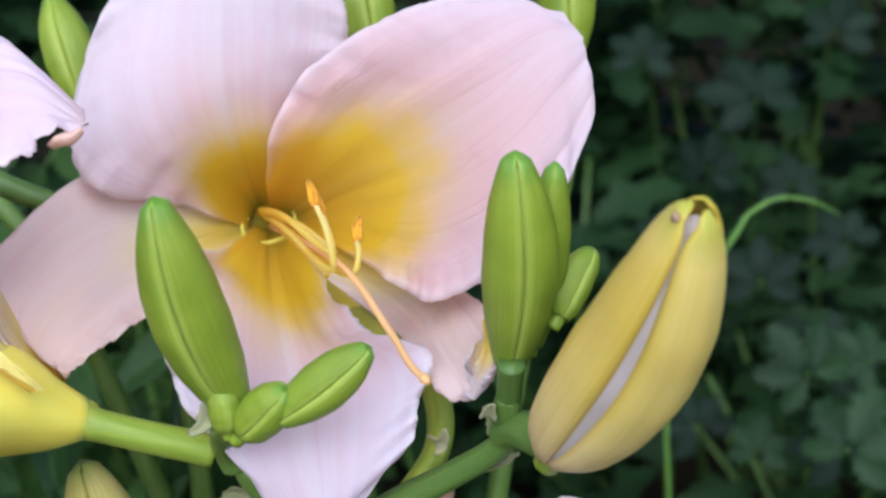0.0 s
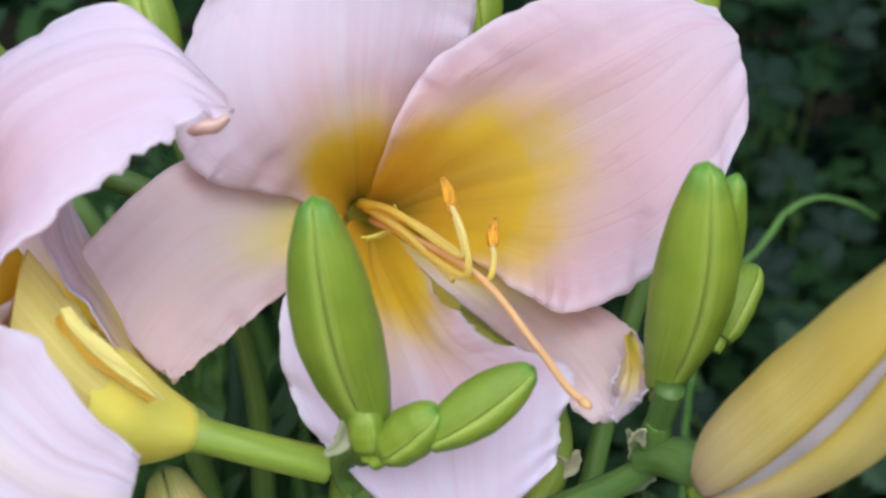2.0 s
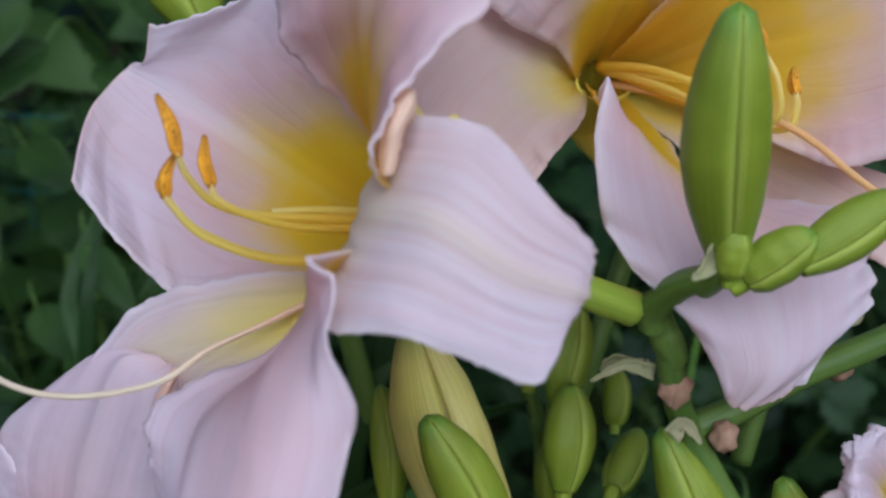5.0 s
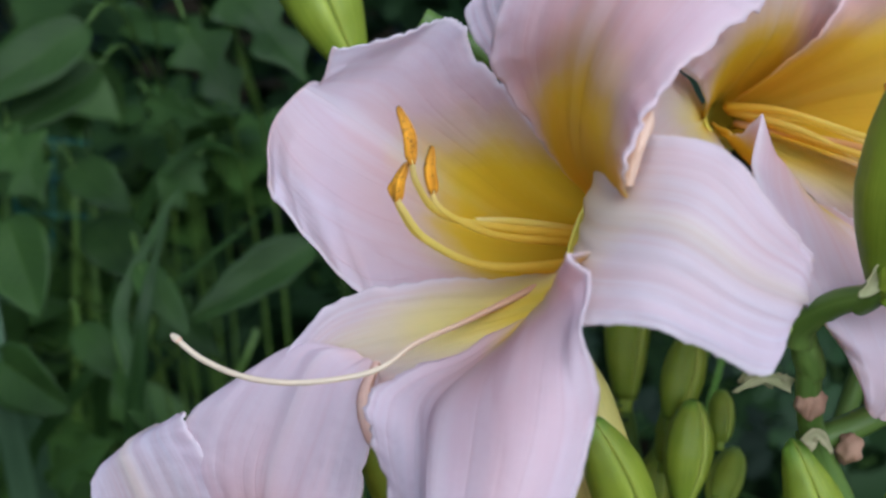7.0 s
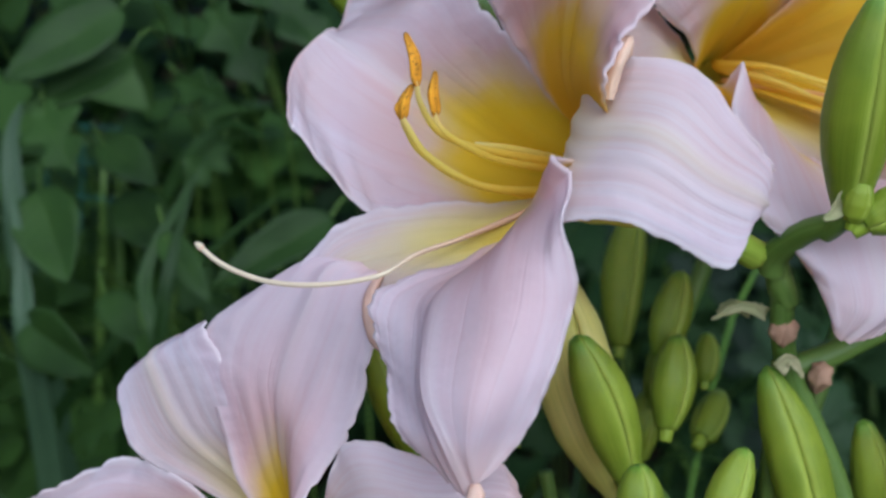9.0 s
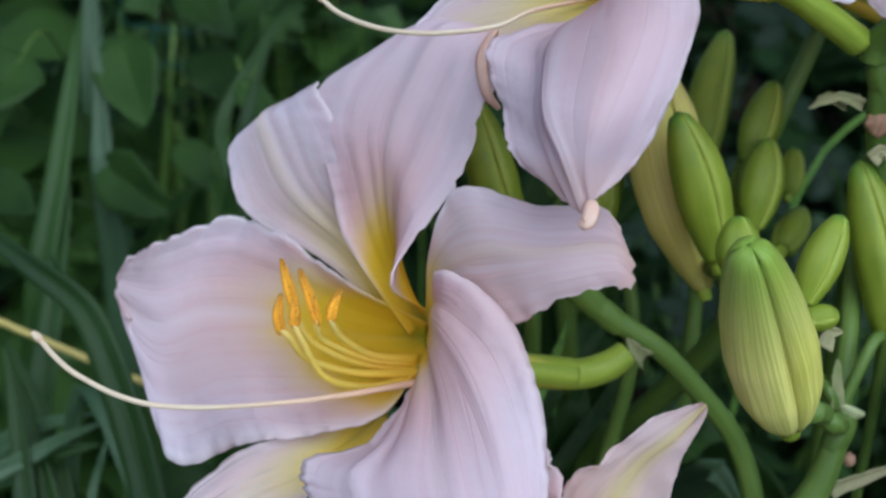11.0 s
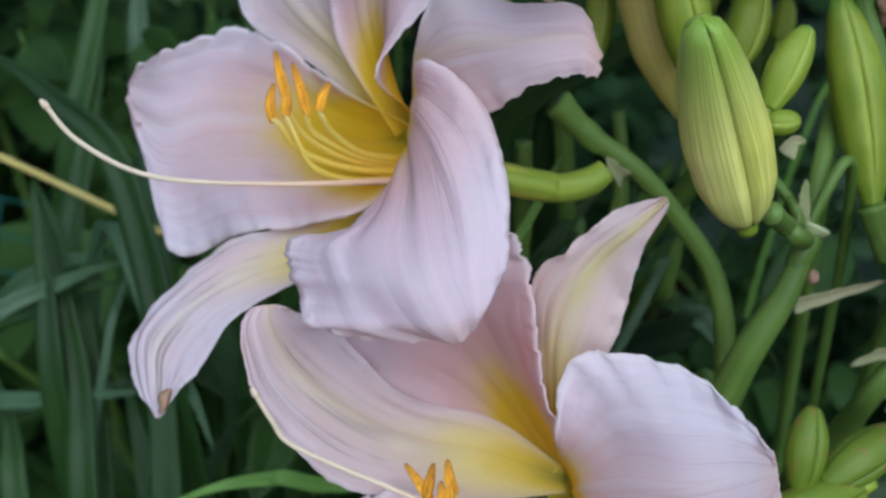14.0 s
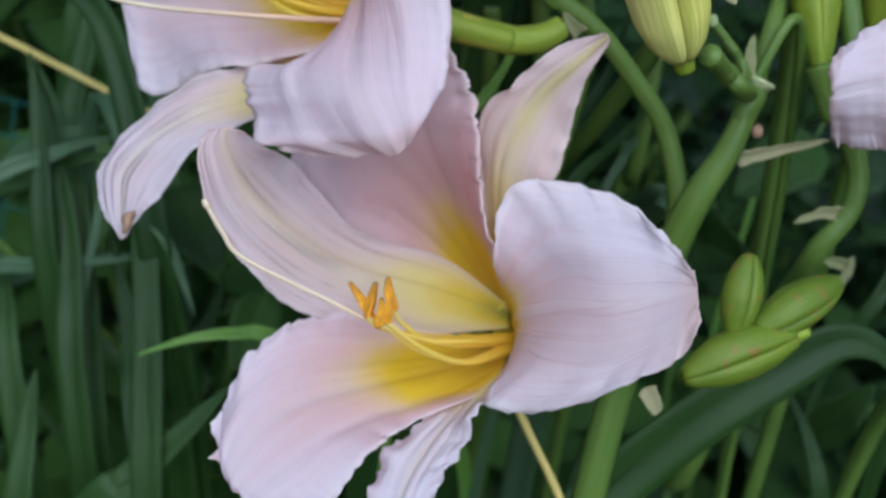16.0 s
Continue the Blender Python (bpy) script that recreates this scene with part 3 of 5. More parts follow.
def bract(a, b, c, width):
    """A small dry papery scale, curled and torn at its tip."""
    a, b, c = Vector(a), Vector(b), Vector(c)
    ob = thing("papery_bract", a, "small dry curled papery bract", "bract", "dry bracts")
    line = spline([Vector((0, 0, 0)), b - a, c - a], 10)
    us = [-1, -0.5, 0, 0.5, 1]
    grid = []
    for i in range(11):
        way = Vector(line[min(i + 1, 10)] - line[max(i - 1, 0)]).normalized()
        side = way.cross(Vector((0.2, -1, 0.3))).normalized()
        up = side.cross(way)
        h = width * (1 - (i / 10) ** 1.6) + 0.0002
        grid.append([Vector(line[i]) + side * (u * h + 0.0006 * noise.noise(Vector((i * 0.9, u * 2, a.x * 90)))) + up * (u * u * h * 0.8) for u in us])
    leaf = part("scale", sheet_mesh(grid, us, [i / 10 for i in range(11)]), papery_mat, ob)
    solid = leaf.modifiers.new("thickness", "SOLIDIFY")
    solid.thickness, solid.offset = 0.0004, 0


def nub(place, radius):
    """The shrivelled remnant of a spent flower on its stalk."""
    ob = thing("spent_flower_nub", place, "shrivelled pinkish-brown remnant of a spent flower", "withered flower", "spent flowers")
    bm = bmesh.new()
    bmesh.ops.create_icosphere(bm, subdivisions=3, radius=radius)
    for v in bm.verts:
        k = 1 + 0.35 * noise.noise(v.co * (2.2 / radius) + Vector(place) * 50)
        v.co = Vector((v.co.x * k, v.co.y * k, v.co.z * k * 1.2))
    part("husk", bm, nub_mat, ob)


# -- blooms, buds and stalks --

bloom = flower((-0.023, 0.262, 0.736), 'wide open pale pink daylily with golden yellow throat')
tepal(bloom, 'petal', [
    (-5, -1, -2, -2, 2, 2, 2, 1, 2),
    (-13, -21, 10, 2, -19, 19, 17, -4, 10),
    (-26, -34, 19, 3, -25, 33, 25, -9, 27),
    (-31, -31, 31, 5, -23, 48, 32, -9, 42),
    (-23, -21, 53, 8, -19, 62, 31, -9, 55),
    (-2, -12, 77, 11, -14, 77, 22, -18, 71),
], seed=11, throat=0.5, blush=0.08, peach=0.2)
tepal(bloom, 'petal', [
    (1, 2, 1, 4, 2, -2, 7, 0, -4),
    (10, -23, 18, 23, -14, 7, 29, -23, -11),
    (22, -27, 35, 42, -25, 14, 44, -38, -17),
    (45, -24, 45, 62, -30, 23, 61, -42, -10),
    (66, -19, 45, 77, -26, 31, 76, -34, 2),
    (80, -15, 38, 85, -21, 32, 85, -26, 17),
], seed=12, throat=0.92, ruffle=0.0012, blush=0.5, pleats=(3, 0.0005), peach=0.1)
tepal(bloom, 'petal', [
    (-3, -1, -2, 0, 1, -4, 5, 0, -4),
    (-5, -25, -1, 3, -16, -10, 15, -14, -17),
    (-8, -42, 4, 9, -39, -15, 25, -31, -23),
    (-12, -55, -11, 15, -60, -23, 43, -53, -23),
    (-8, -63, -24, 17, -70, -34, 40, -62, -31),
    (3, -68, -37, 17, -74, -45, 37, -66, -38),
    (9, -71, -50, 11, -72, -53, 20, -70, -52),
], seed=13, throat=0.6, ruffle=0.0018, blush=0.1, pleats=(3, 0.0004))
tepal(bloom, 'sepal', [
    (-3, -2, -4, -5, 1, -2, -4, -1, 0),
    (-8, -24, -5, -14, -22, 1, -14, -11, 11),
    (-18, -43, -8, -25, -40, 3, -30, -26, 22),
    (-24, -55, -10, -34, -55, -1, -46, -41, 14),
    (-30, -62, -12, -37, -61, -6, -49, -52, 7),
    (-31, -63, -13, -33, -63, -11, -37, -62, -7),
], seed=14, throat=0.75, blush=0.0, peach=0.6)
tepal(bloom, 'sepal', [
    (6, 3, -4, 4, 2, -5, 3, 2, -7),
    (31, -12, -9, 26, -12, -14, 16, -13, -16),
    (47, -25, -18, 39, -22, -21, 29, -17, -29),
    (57, -43, -21, 48, -46, -26, 39, -47, -25),
    (58, -59, -25, 52, -57, -30, 43, -54, -31),
    (53, -57, -32, 50, -56, -34, 46, -56, -33),
], seed=15, throat=0.75, blush=0.12, peach=0.6)
tepal(bloom, 'sepal', [
    (56, -47, -19, 56, -49, -19, 55, -47, -20),
    (58, -56, -22, 56, -52, -24, 54, -51, -23),
    (58, -61, -25, 55, -56, -27, 51, -61, -23),
    (55, -61, -28, 53, -58, -30, 51, -56, -29),
    (52, -57, -33, 51, -58, -33, 50, -57, -32),
], seed=16, throat=1.6, ruffle=0.0014)
tepal(bloom, 'sepal', [
    (-3, 11, -1, -1, 11, 0, 0, 11, 0),
    (9, 16, 7, 18, 17, 7, 26, 17, 4),
    (30, 8, 27, 40, 9, 24, 48, 8, 17),
    (46, 2, 35, 54, 2, 32, 60, 2, 27),
    (60, 2, 35, 63, 2, 33, 65, 2, 32),
], seed=17, throat=0.5)
stamen(bloom, [(2, -3, 1), (15, -28, -3), (25, -47, -4), (26, -48, 4), (24, -44, 10), (23, -42, 15)], anther=True)
stamen(bloom, [(5, -6, -1), (23, -37, -6), (29, -45, -6), (31, -45, -2), (31, -44, 1), (32, -40, 5)], anther=True)
stamen(bloom, [(0, -3, 2), (9, -17, 3), (20, -36, 0), (25, -42, -1), (24, -40, 7), (23, -39, 12)], anther=True)
stamen(bloom, [(1, -3, 1), (12, -23, -1), (22, -40, -7)], anther=False)
stamen(bloom, [(2, -3, 1), (14, -22, 1), (24, -36, -3)], anther=False)
pistil(bloom, [(2, -4, -2), (26, -43, -4), (37, -62, -13), (42, -72, -18), (45, -76, -20)], peach_style_mat, 0.00075)
flower_tube(bloom, [(1, -3, 0), (1, 14, -15), (16, 1, -30), (34, -19, -38), (39, -31, -45), (38, -40, -52), (32, -48, -57)], [7, 6, 5, 3.6, 3.4, 3.2, 3])

bloom = flower((-0.064, 0.210, 0.719), 'pink daylily with arched petals and yellow throat')
tepal(bloom, 'petal', [
    (5, -5, 2, 5, -3, 0, 4, -4, -1, 3, -6, -2, 2, -8, -2),
    (-8, 11, 13, -12, 13, 5, -16, 15, -1, -19, 6, -5, -19, -4, -8),
    (-18, 20, 27, -24, 24, 15, -29, 25, 5, -33, 10, -3, -33, -5, -9),
    (-26, 27, 36, -35, 31, 24, -42, 33, 14, -46, 16, 2, -45, -4, -10),
    (-31, 34, 44, -43, 37, 32, -52, 37, 21, -59, 24, 8, -53, -2, -10),
    (-44, 35, 39, -54, 38, 32, -58, 39, 25, -68, 30, 14, -64, 4, 1),
    (-58, 37, 37, -60, 38, 30, -64, 39, 29, -72, 32, 21, -73, 13, 11),
], seed=21, throat=0.75, ruffle=0.0016, blush=0.08, ribs=0.00055)
tepal(bloom, 'petal', [
    (4, -7, 1, 4, -11, 2, 4, -15, 3),
    (-12, 3, 16, -11, -15, 19, -13, -51, 23),
    (-23, -2, 30, -13, -17, 35, -11, -51, 32),
    (-28, -7, 42, -11, -23, 48, -1, -42, 40),
    (-17, -7, 63, -3, -24, 60, 13, -34, 49),
    (-3, -7, 72, 11, -21, 65, 21, -28, 52),
    (16, -10, 73, 24, -21, 64, 27, -25, 54),
    (31, -16, 58, 32, -20, 56, 33, -23, 55),
], seed=22, throat=0.56, blush=0.4)
tepal(bloom, 'sepal', [
    (5, -14, 3, 4, -16, 1, 3, -16, -1),
    (-2, -17, 17, -5, -21, 10, -11, -28, 4),
    (-9, -22, 28, -13, -30, 16, -21, -47, 4),
    (-7, -40, 30, -14, -45, 17, -22, -57, 3),
    (4, -50, 29, -5, -58, 18, -11, -64, 3),
    (11, -55, 20, 5, -62, 11, -1, -66, -1),
    (16, -56, 14, 13, -61, 7, 7, -66, -5),
    (18, -56, 11, 16, -59, 5, 11, -63, 0),
], seed=23, throat=0.75, ribs=0.00035, pleats=(9, 0.0002))
tepal(bloom, 'petal', [
    (3, -12, -1, 4, -13, -1, 4, -14, 0, 5, -15, 1, 5, -16, 2),
    (-25, -22, -10, -24, -25, -10, -23, -30, -6, -22, -43, 3, -22, -55, 14),
    (-38, -25, -16, -35, -31, -15, -34, -41, -9, -25, -54, 2, -20, -59, 11),
    (-50, -28, -17, -44, -37, -18, -42, -50, -13, -27, -59, -4, -22, -62, 4),
    (-55, -34, -21, -46, -48, -23, -45, -59, -19, -30, -67, -14, -19, -62, -8),
    (-53, -44, -29, -47, -59, -30, -46, -68, -26, -35, -73, -25, -23, -67, -22),
    (-51, -58, -37, -45, -67, -36, -43, -73, -34, -38, -73, -35, -30, -70, -35),
    (-43, -67, -42, -41, -70, -43, -39, -72, -44, -38, -72, -42, -37, -71, -41),
], seed=24, throat=0.36, ruffle=0.0008, blush=0.4, pleats=(0, 0.0), ribs=0.0006)
tepal(bloom, 'sepal', [
    (4, -10, -1, 4, -10, -2, 3, -10, -3),
    (-23, -6, -5, -24, -13, -11, -26, -16, -14),
    (-41, -4, -6, -43, -12, -14, -45, -18, -23),
    (-59, -3, -10, -59, -8, -19, -57, -13, -30),
    (-71, -5, -21, -68, -7, -27, -62, -9, -34),
], seed=25, throat=1.7, stripe=0.4)
tepal(bloom, 'sepal', [
    (6, -7, 0, 6, -11, 1, 6, -15, 2),
    (-5, 13, 10, -1, -1, 15, 0, -16, 18),
    (-15, 25, 25, -11, 10, 29, -9, -9, 32),
    (-26, 35, 42, -18, 25, 47, -13, 7, 46),
    (-21, 35, 52, -17, 31, 55, -14, 24, 53),
], seed=26, throat=0.8)
tepal(bloom, 'sepal', [
    (11, -13, -2, 10, -17, -4, 7, -16, -8),
    (7, -17, 7, 6, -27, 5, 3, -24, -4),
    (-1, -18, 20, 0, -31, 16, -4, -30, 6),
    (-9, -18, 35, -8, -30, 29, -11, -32, 18),
], seed=27, throat=3.2, ruffle=0.0004, mat=funnel_mat, ribs=5e-05)
tepal(bloom, 'sepal', [
    (-7, -42, 34, -6, -43, 34, -6, -42, 34),
    (-9, -44, 33, -7, -46, 33, -6, -43, 31),
    (-11, -47, 30, -9, -49, 30, -8, -45, 29),
    (-12, -47, 27, -10, -49, 27, -9, -46, 26),
    (-12, -48, 23, -11, -49, 23, -10, -47, 23),
], seed=28, throat=3.2, ruffle=0.0, mat=slit_mat, ribs=4e-05)
tepal(bloom, 'sepal', [
    (12, -26, 7, 11, -26, 7, 10, -27, 7),
    (9, -27, 12, 8, -27, 12, 6, -28, 12),
    (5, -27, 17, 3, -27, 17, 1, -28, 17),
    (1, -27, 22, -1, -27, 22, -2, -28, 22),
    (-1, -27, 25, -2, -27, 25, -2, -28, 25),
], seed=29, throat=3.2, ruffle=0.0, ribs=0.00004, mat=streak_mat)
tepal(bloom, 'sepal', [
    (14, -29, 8, 13, -29, 8, 13, -29, 8),
    (11, -30, 13, 10, -30, 13, 9, -31, 13),
    (7, -30, 19, 5, -31, 19, 4, -31, 19),
    (3, -30, 24, 2, -31, 24, 1, -31, 24),
    (1, -29, 27, 0, -30, 27, 0, -30, 27),
], seed=20, throat=3.2, ruffle=0.0, ribs=0.00004, mat=funnel_mat)
stamen(bloom, [(-3, -2, 1), (-26, -13, 7), (-39, -20, 12), (-44, -24, 19), (-45, -25, 24), (-47, -24, 33)], anther=True)
stamen(bloom, [(-4, -2, 0), (-25, -13, 5), (-35, -19, 10), (-40, -21, 14), (-41, -21, 17), (-41, -21, 25)], anther=True)
stamen(bloom, [(-7, -3, -4), (-29, -16, 0), (-42, -24, 8), (-47, -26, 15), (-48, -26, 17), (-46, -25, 23)], anther=True)
stamen(bloom, [(-9, -4, -5), (-31, -14, 0), (-43, -21, 8), (-47, -24, 14), (-48, -24, 17), (-48, -24, 20)], anther=True)
stamen(bloom, [(-4, 0, 1), (-22, -9, 7), (-32, -14, 9)], anther=False)
pistil(bloom, [(-18, -8, -7), (-34, -16, -11), (-45, -22, -13), (-53, -27, -16), (-66, -26, -18), (-77, -22, -18), (-86, -16, -16), (-91, -12, -13)], thick=0.0006)
tip_curl(bloom, [(26, -23, 53), (29, -25, 54), (31, -25, 54), (33, -24, 55)], 1.2)
tip_curl(bloom, [(-38, -72, -42), (-38, -74, -43), (-39, -76, -45), (-40, -75, -45)], 1.4)
flower_tube(bloom, [(-6, -23, 6), (-1, -20, 3), (5, -16, -2), (11, -12, -6), (14, -13, -7), (23, -11, -12), (35, -7, -19)], [12.8, 11.6, 8.2, 4.6, 3.6, 3.5, 3.7], 3)

bloom = flower((-0.129, 0.186, 0.630), 'pale lilac-pink daylily with striped broad petals')
tepal(bloom, 'petal', [
    (0, 1, 3, 0, 2, -1, 0, -1, -4),
    (-17, 8, 9, -16, 9, -4, -10, -11, -15),
    (-34, 22, 16, -36, 17, -3, -26, -10, -21),
    (-48, 28, 20, -54, 22, -4, -42, -5, -26),
    (-63, 27, 14, -67, 23, -8, -60, 3, -36),
    (-74, 29, 8, -77, 29, -4, -69, 17, -21),
    (-76, 30, 5, -78, 30, -1, -76, 26, -7),
], seed=31, throat=0.62, blush=0.04, ribs=0.0003)
tepal(bloom, 'sepal', [
    (-6, 8, -4, -4, 9, -4, -2, 9, -1),
    (-23, 20, 10, -17, 17, 14, -12, 12, 18),
    (-44, 26, 21, -33, 22, 28, -18, 13, 34),
    (-49, 31, 31, -40, 27, 41, -22, 17, 45),
    (-49, 33, 37, -41, 30, 45, -27, 22, 53),
    (-43, 34, 42, -34, 31, 49, -27, 24, 55),
], seed=32, throat=0.6, blush=0.08, stripe=0.0, ruffle=0.0003, pleats=(0, 0.0), ribs=0.0002)
tepal(bloom, 'petal', [
    (-4, 1, 0, -1, 3, 2, 0, -1, 7),
    (-19, 10, 19, -8, 3, 21, -9, -15, 18),
    (-24, 16, 33, -10, 5, 37, -4, -10, 27),
    (-28, 22, 45, -9, 8, 47, 6, -4, 40),
    (-26, 24, 55, -4, 11, 59, 10, -1, 55),
    (-9, 24, 66, 2, 13, 70, 13, 3, 58),
    (1, 18, 71, 9, 12, 71, 13, 8, 69),
], seed=33, throat=0.45, blush=0.45, ruffle=0.0004)
tepal(bloom, 'sepal', [
    (0, 1, 7, 0, 1, 4, 1, 0, 2),
    (0, -8, 27, 2, -10, 20, 6, -15, 12),
    (6, -9, 39, 10, -21, 28, 17, -26, 14),
    (22, -16, 37, 22, -29, 31, 26, -32, 22),
    (35, -20, 38, 35, -31, 33, 36, -34, 26),
    (39, -25, 33, 40, -31, 29, 39, -34, 25),
], seed=34, throat=0.36, blush=0.2, pleats=(3, 0.00025), peach=0.12)
tepal(bloom, 'petal', [
    (0, -2, -4, 1, -3, 0, 2, -5, 6),
    (-4, -15, -7, -1, -20, 4, 1, -22, 24),
    (-13, -22, -16, 0, -35, -2, 13, -30, 20),
    (-27, -26, -20, 1, -47, -9, 21, -39, 6),
    (-24, -33, -27, 4, -58, -15, 23, -51, -9),
    (-20, -44, -31, 9, -62, -22, 20, -57, -15),
    (-2, -53, -31, 13, -61, -26, 16, -61, -21),
], seed=35, throat=0.34, ruffle=0.0012, blush=0.3, pleats=(3, 0.0006), ribs=0.0008)
tepal(bloom, 'sepal', [
    (-9, -1, -15, -9, 0, -19, -8, -2, -23),
    (-26, -2, -23, -24, -9, -29, -24, -11, -34),
    (-43, -8, -27, -38, -15, -33, -33, -17, -38),
    (-56, -12, -37, -50, -19, -40, -41, -23, -43),
    (-65, -18, -48, -58, -24, -49, -48, -28, -54),
    (-64, -26, -58, -58, -29, -57, -52, -30, -58),
    (-58, -31, -64, -57, -32, -65, -56, -32, -64),
], seed=36, throat=0.6, stain=0.8)
tip_curl(bloom, [(13, 6, 71), (10, 1, 66), (11, -2, 59), (14, -1, 55)], 1.25)
withered_tip(bloom, [(-54, -30, -58), (-55, -32, -59), (-55, -33, -61), (-56, -33, -63)])
stamen(bloom, [(-1, -3, -8), (-16, -8, -6), (-27, -12, -1), (-31, -14, 5), (-33, -13, 6), (-33, -12, 14)], anther=True)
stamen(bloom, [(-2, -2, -7), (-15, -5, -5), (-25, -9, 1), (-29, -11, 7), (-30, -11, 11), (-33, -9, 21)], anther=True)
stamen(bloom, [(-2, -2, -6), (-13, -5, -4), (-23, -9, 2), (-25, -11, 6), (-25, -11, 8), (-29, -7, 18)], anther=True)
stamen(bloom, [(-2, -2, -5), (-12, -5, -3), (-19, -10, 3), (-21, -13, 7), (-22, -13, 9), (-20, -11, 15)], anther=True)
stamen(bloom, [(-2, -3, -9), (-13, -9, -9), (-23, -13, -5), (-28, -14, 4), (-30, -12, 7), (-30, -11, 13)], anther=True)
pistil(bloom, [(-1, -6, -9), (-30, -22, -7), (-57, -29, -5), (-73, -30, 2), (-81, -29, 10)])
flower_tube(bloom, [(-1, 1, -2), (10, 3, -7), (23, 5, -10), (37, 9, -13), (46, 12, -12), (51, 14, -9)], [7, 5.5, 4.2, 4, 4, 3.4], mat=pedicel_mat)

bloom = flower((-0.084, 0.156, 0.550), 'fading pink daylily with crimped petal edges')
tepal(bloom, 'sepal', [
    (-1, 0, 0, -1, 3, 2, -1, 4, 4),
    (-24, 1, -5, -23, 8, 5, -19, 13, 12),
    (-44, -8, 0, -41, 3, 10, -39, 14, 16),
    (-61, -14, 10, -57, 0, 19, -50, 13, 23),
    (-75, -13, 25, -70, -2, 31, -60, 9, 36),
    (-81, -10, 41, -75, -5, 43, -66, 1, 42),
    (-79, -6, 47, -75, -5, 48, -71, -4, 47),
], seed=41, throat=0.65, blush=0.05, stripe=0.2, stain=0.5, peach=0.2)
tepal(bloom, 'petal', [
    (-3, 3, 0, -1, 4, 2, 0, 1, 4),
    (-23, 12, 9, -13, 12, 15, -8, -14, 26),
    (-39, 15, 13, -25, 12, 31, -12, -8, 41),
    (-55, 18, 14, -35, 12, 42, -14, 0, 54),
    (-63, 21, 27, -39, 16, 53, -19, 8, 64),
    (-60, 21, 42, -40, 19, 62, -23, 16, 68),
], seed=42, throat=0.6, blush=0.8)
tepal(bloom, 'sepal', [
    (-1, 4, 1, -1, 5, 3, 1, 5, 3),
    (-10, 4, 26, -6, 2, 27, -1, -1, 26),
    (-14, 6, 53, -6, 0, 47, 6, -1, 43),
    (-7, 1, 64, 0, 0, 62, 8, -1, 56),
    (2, 0, 74, 7, -2, 71, 10, -2, 68),
    (12, 0, 78, 14, 0, 78, 14, -1, 76),
], seed=43, throat=0.8, blush=0.12, stripe=0.75, peach=0.4)
tepal(bloom, 'petal', [
    (0, 2, 5, 1, 0, 0, 1, -3, -1),
    (-8, -16, 26, 0, -14, 10, -2, -21, -2),
    (-5, -13, 43, 9, -25, 19, -6, -32, -6),
    (8, -16, 46, 19, -32, 23, 10, -37, -2),
    (23, -23, 44, 29, -34, 27, 25, -40, 8),
    (33, -32, 37, 35, -36, 30, 35, -41, 16),
    (36, -36, 34, 37, -37, 31, 38, -40, 25),
], seed=44, throat=0.3, ruffle=0.0012, pleats=(4, 0.0002), blush=0.05)
tepal(bloom, 'petal', [
    (0, -1, -1, 0, -2, -4, -1, -5, -6),
    (-21, -5, -1, -16, -10, -8, -7, -19, -10),
    (-39, -11, 5, -34, -23, -8, -22, -31, -12),
    (-53, -18, 6, -49, -34, -8, -33, -42, -17),
    (-64, -28, -2, -58, -42, -12, -40, -50, -25),
    (-68, -36, -11, -63, -48, -20, -51, -53, -28),
    (-67, -43, -19, -62, -49, -24, -57, -52, -27),
], seed=45, throat=0.6, ruffle=0.002, pleats=(3, 0.0005), blush=0.3, ribs=0.0006)
tepal(bloom, 'sepal', [
    (-2, -4, -8, 0, -3, -8, 0, -3, -8),
    (-18, -24, -14, -12, -26, -11, -7, -31, -7),
    (-28, -32, -19, -20, -37, -18, -11, -38, -13),
    (-31, -41, -28, -24, -45, -25, -15, -43, -20),
    (-28, -47, -36, -24, -49, -34, -19, -47, -30),
], seed=46, throat=0.45, ruffle=0.0025)
stamen(bloom, [(0, -5, 0), (-16, -15, 2), (-27, -22, 6), (-33, -24, 9), (-35, -23, 10), (-41, -20, 17)], anther=True)
stamen(bloom, [(0, -5, -1), (-14, -15, 1), (-25, -23, 6), (-34, -25, 9), (-36, -24, 11), (-35, -21, 18)], anther=True)
stamen(bloom, [(0, -5, -2), (-12, -18, -2), (-23, -26, 4), (-30, -27, 9), (-33, -27, 10), (-33, -25, 16)], anther=True)
stamen(bloom, [(0, -6, -3), (-11, -18, -2), (-21, -26, 4), (-29, -28, 10), (-31, -27, 11), (-31, -25, 17)], anther=True)
stamen(bloom, [(0, -5, -1), (-11, -14, 2), (-21, -20, 4), (-28, -24, 10), (-30, -25, 14), (-32, -24, 21)], anther=True)
pistil(bloom, [(-1, -6, -2), (-27, -20, 5), (-46, -24, 14), (-66, -25, 23), (-71, -25, 29), (-75, -24, 35)])
flower_tube(bloom, [(0, 0, 0), (8, 10, -2), (19, 24, -6), (31, 36, -17), (36, 39, -37)], [7, 5.5, 4.2, 4, 3.6])

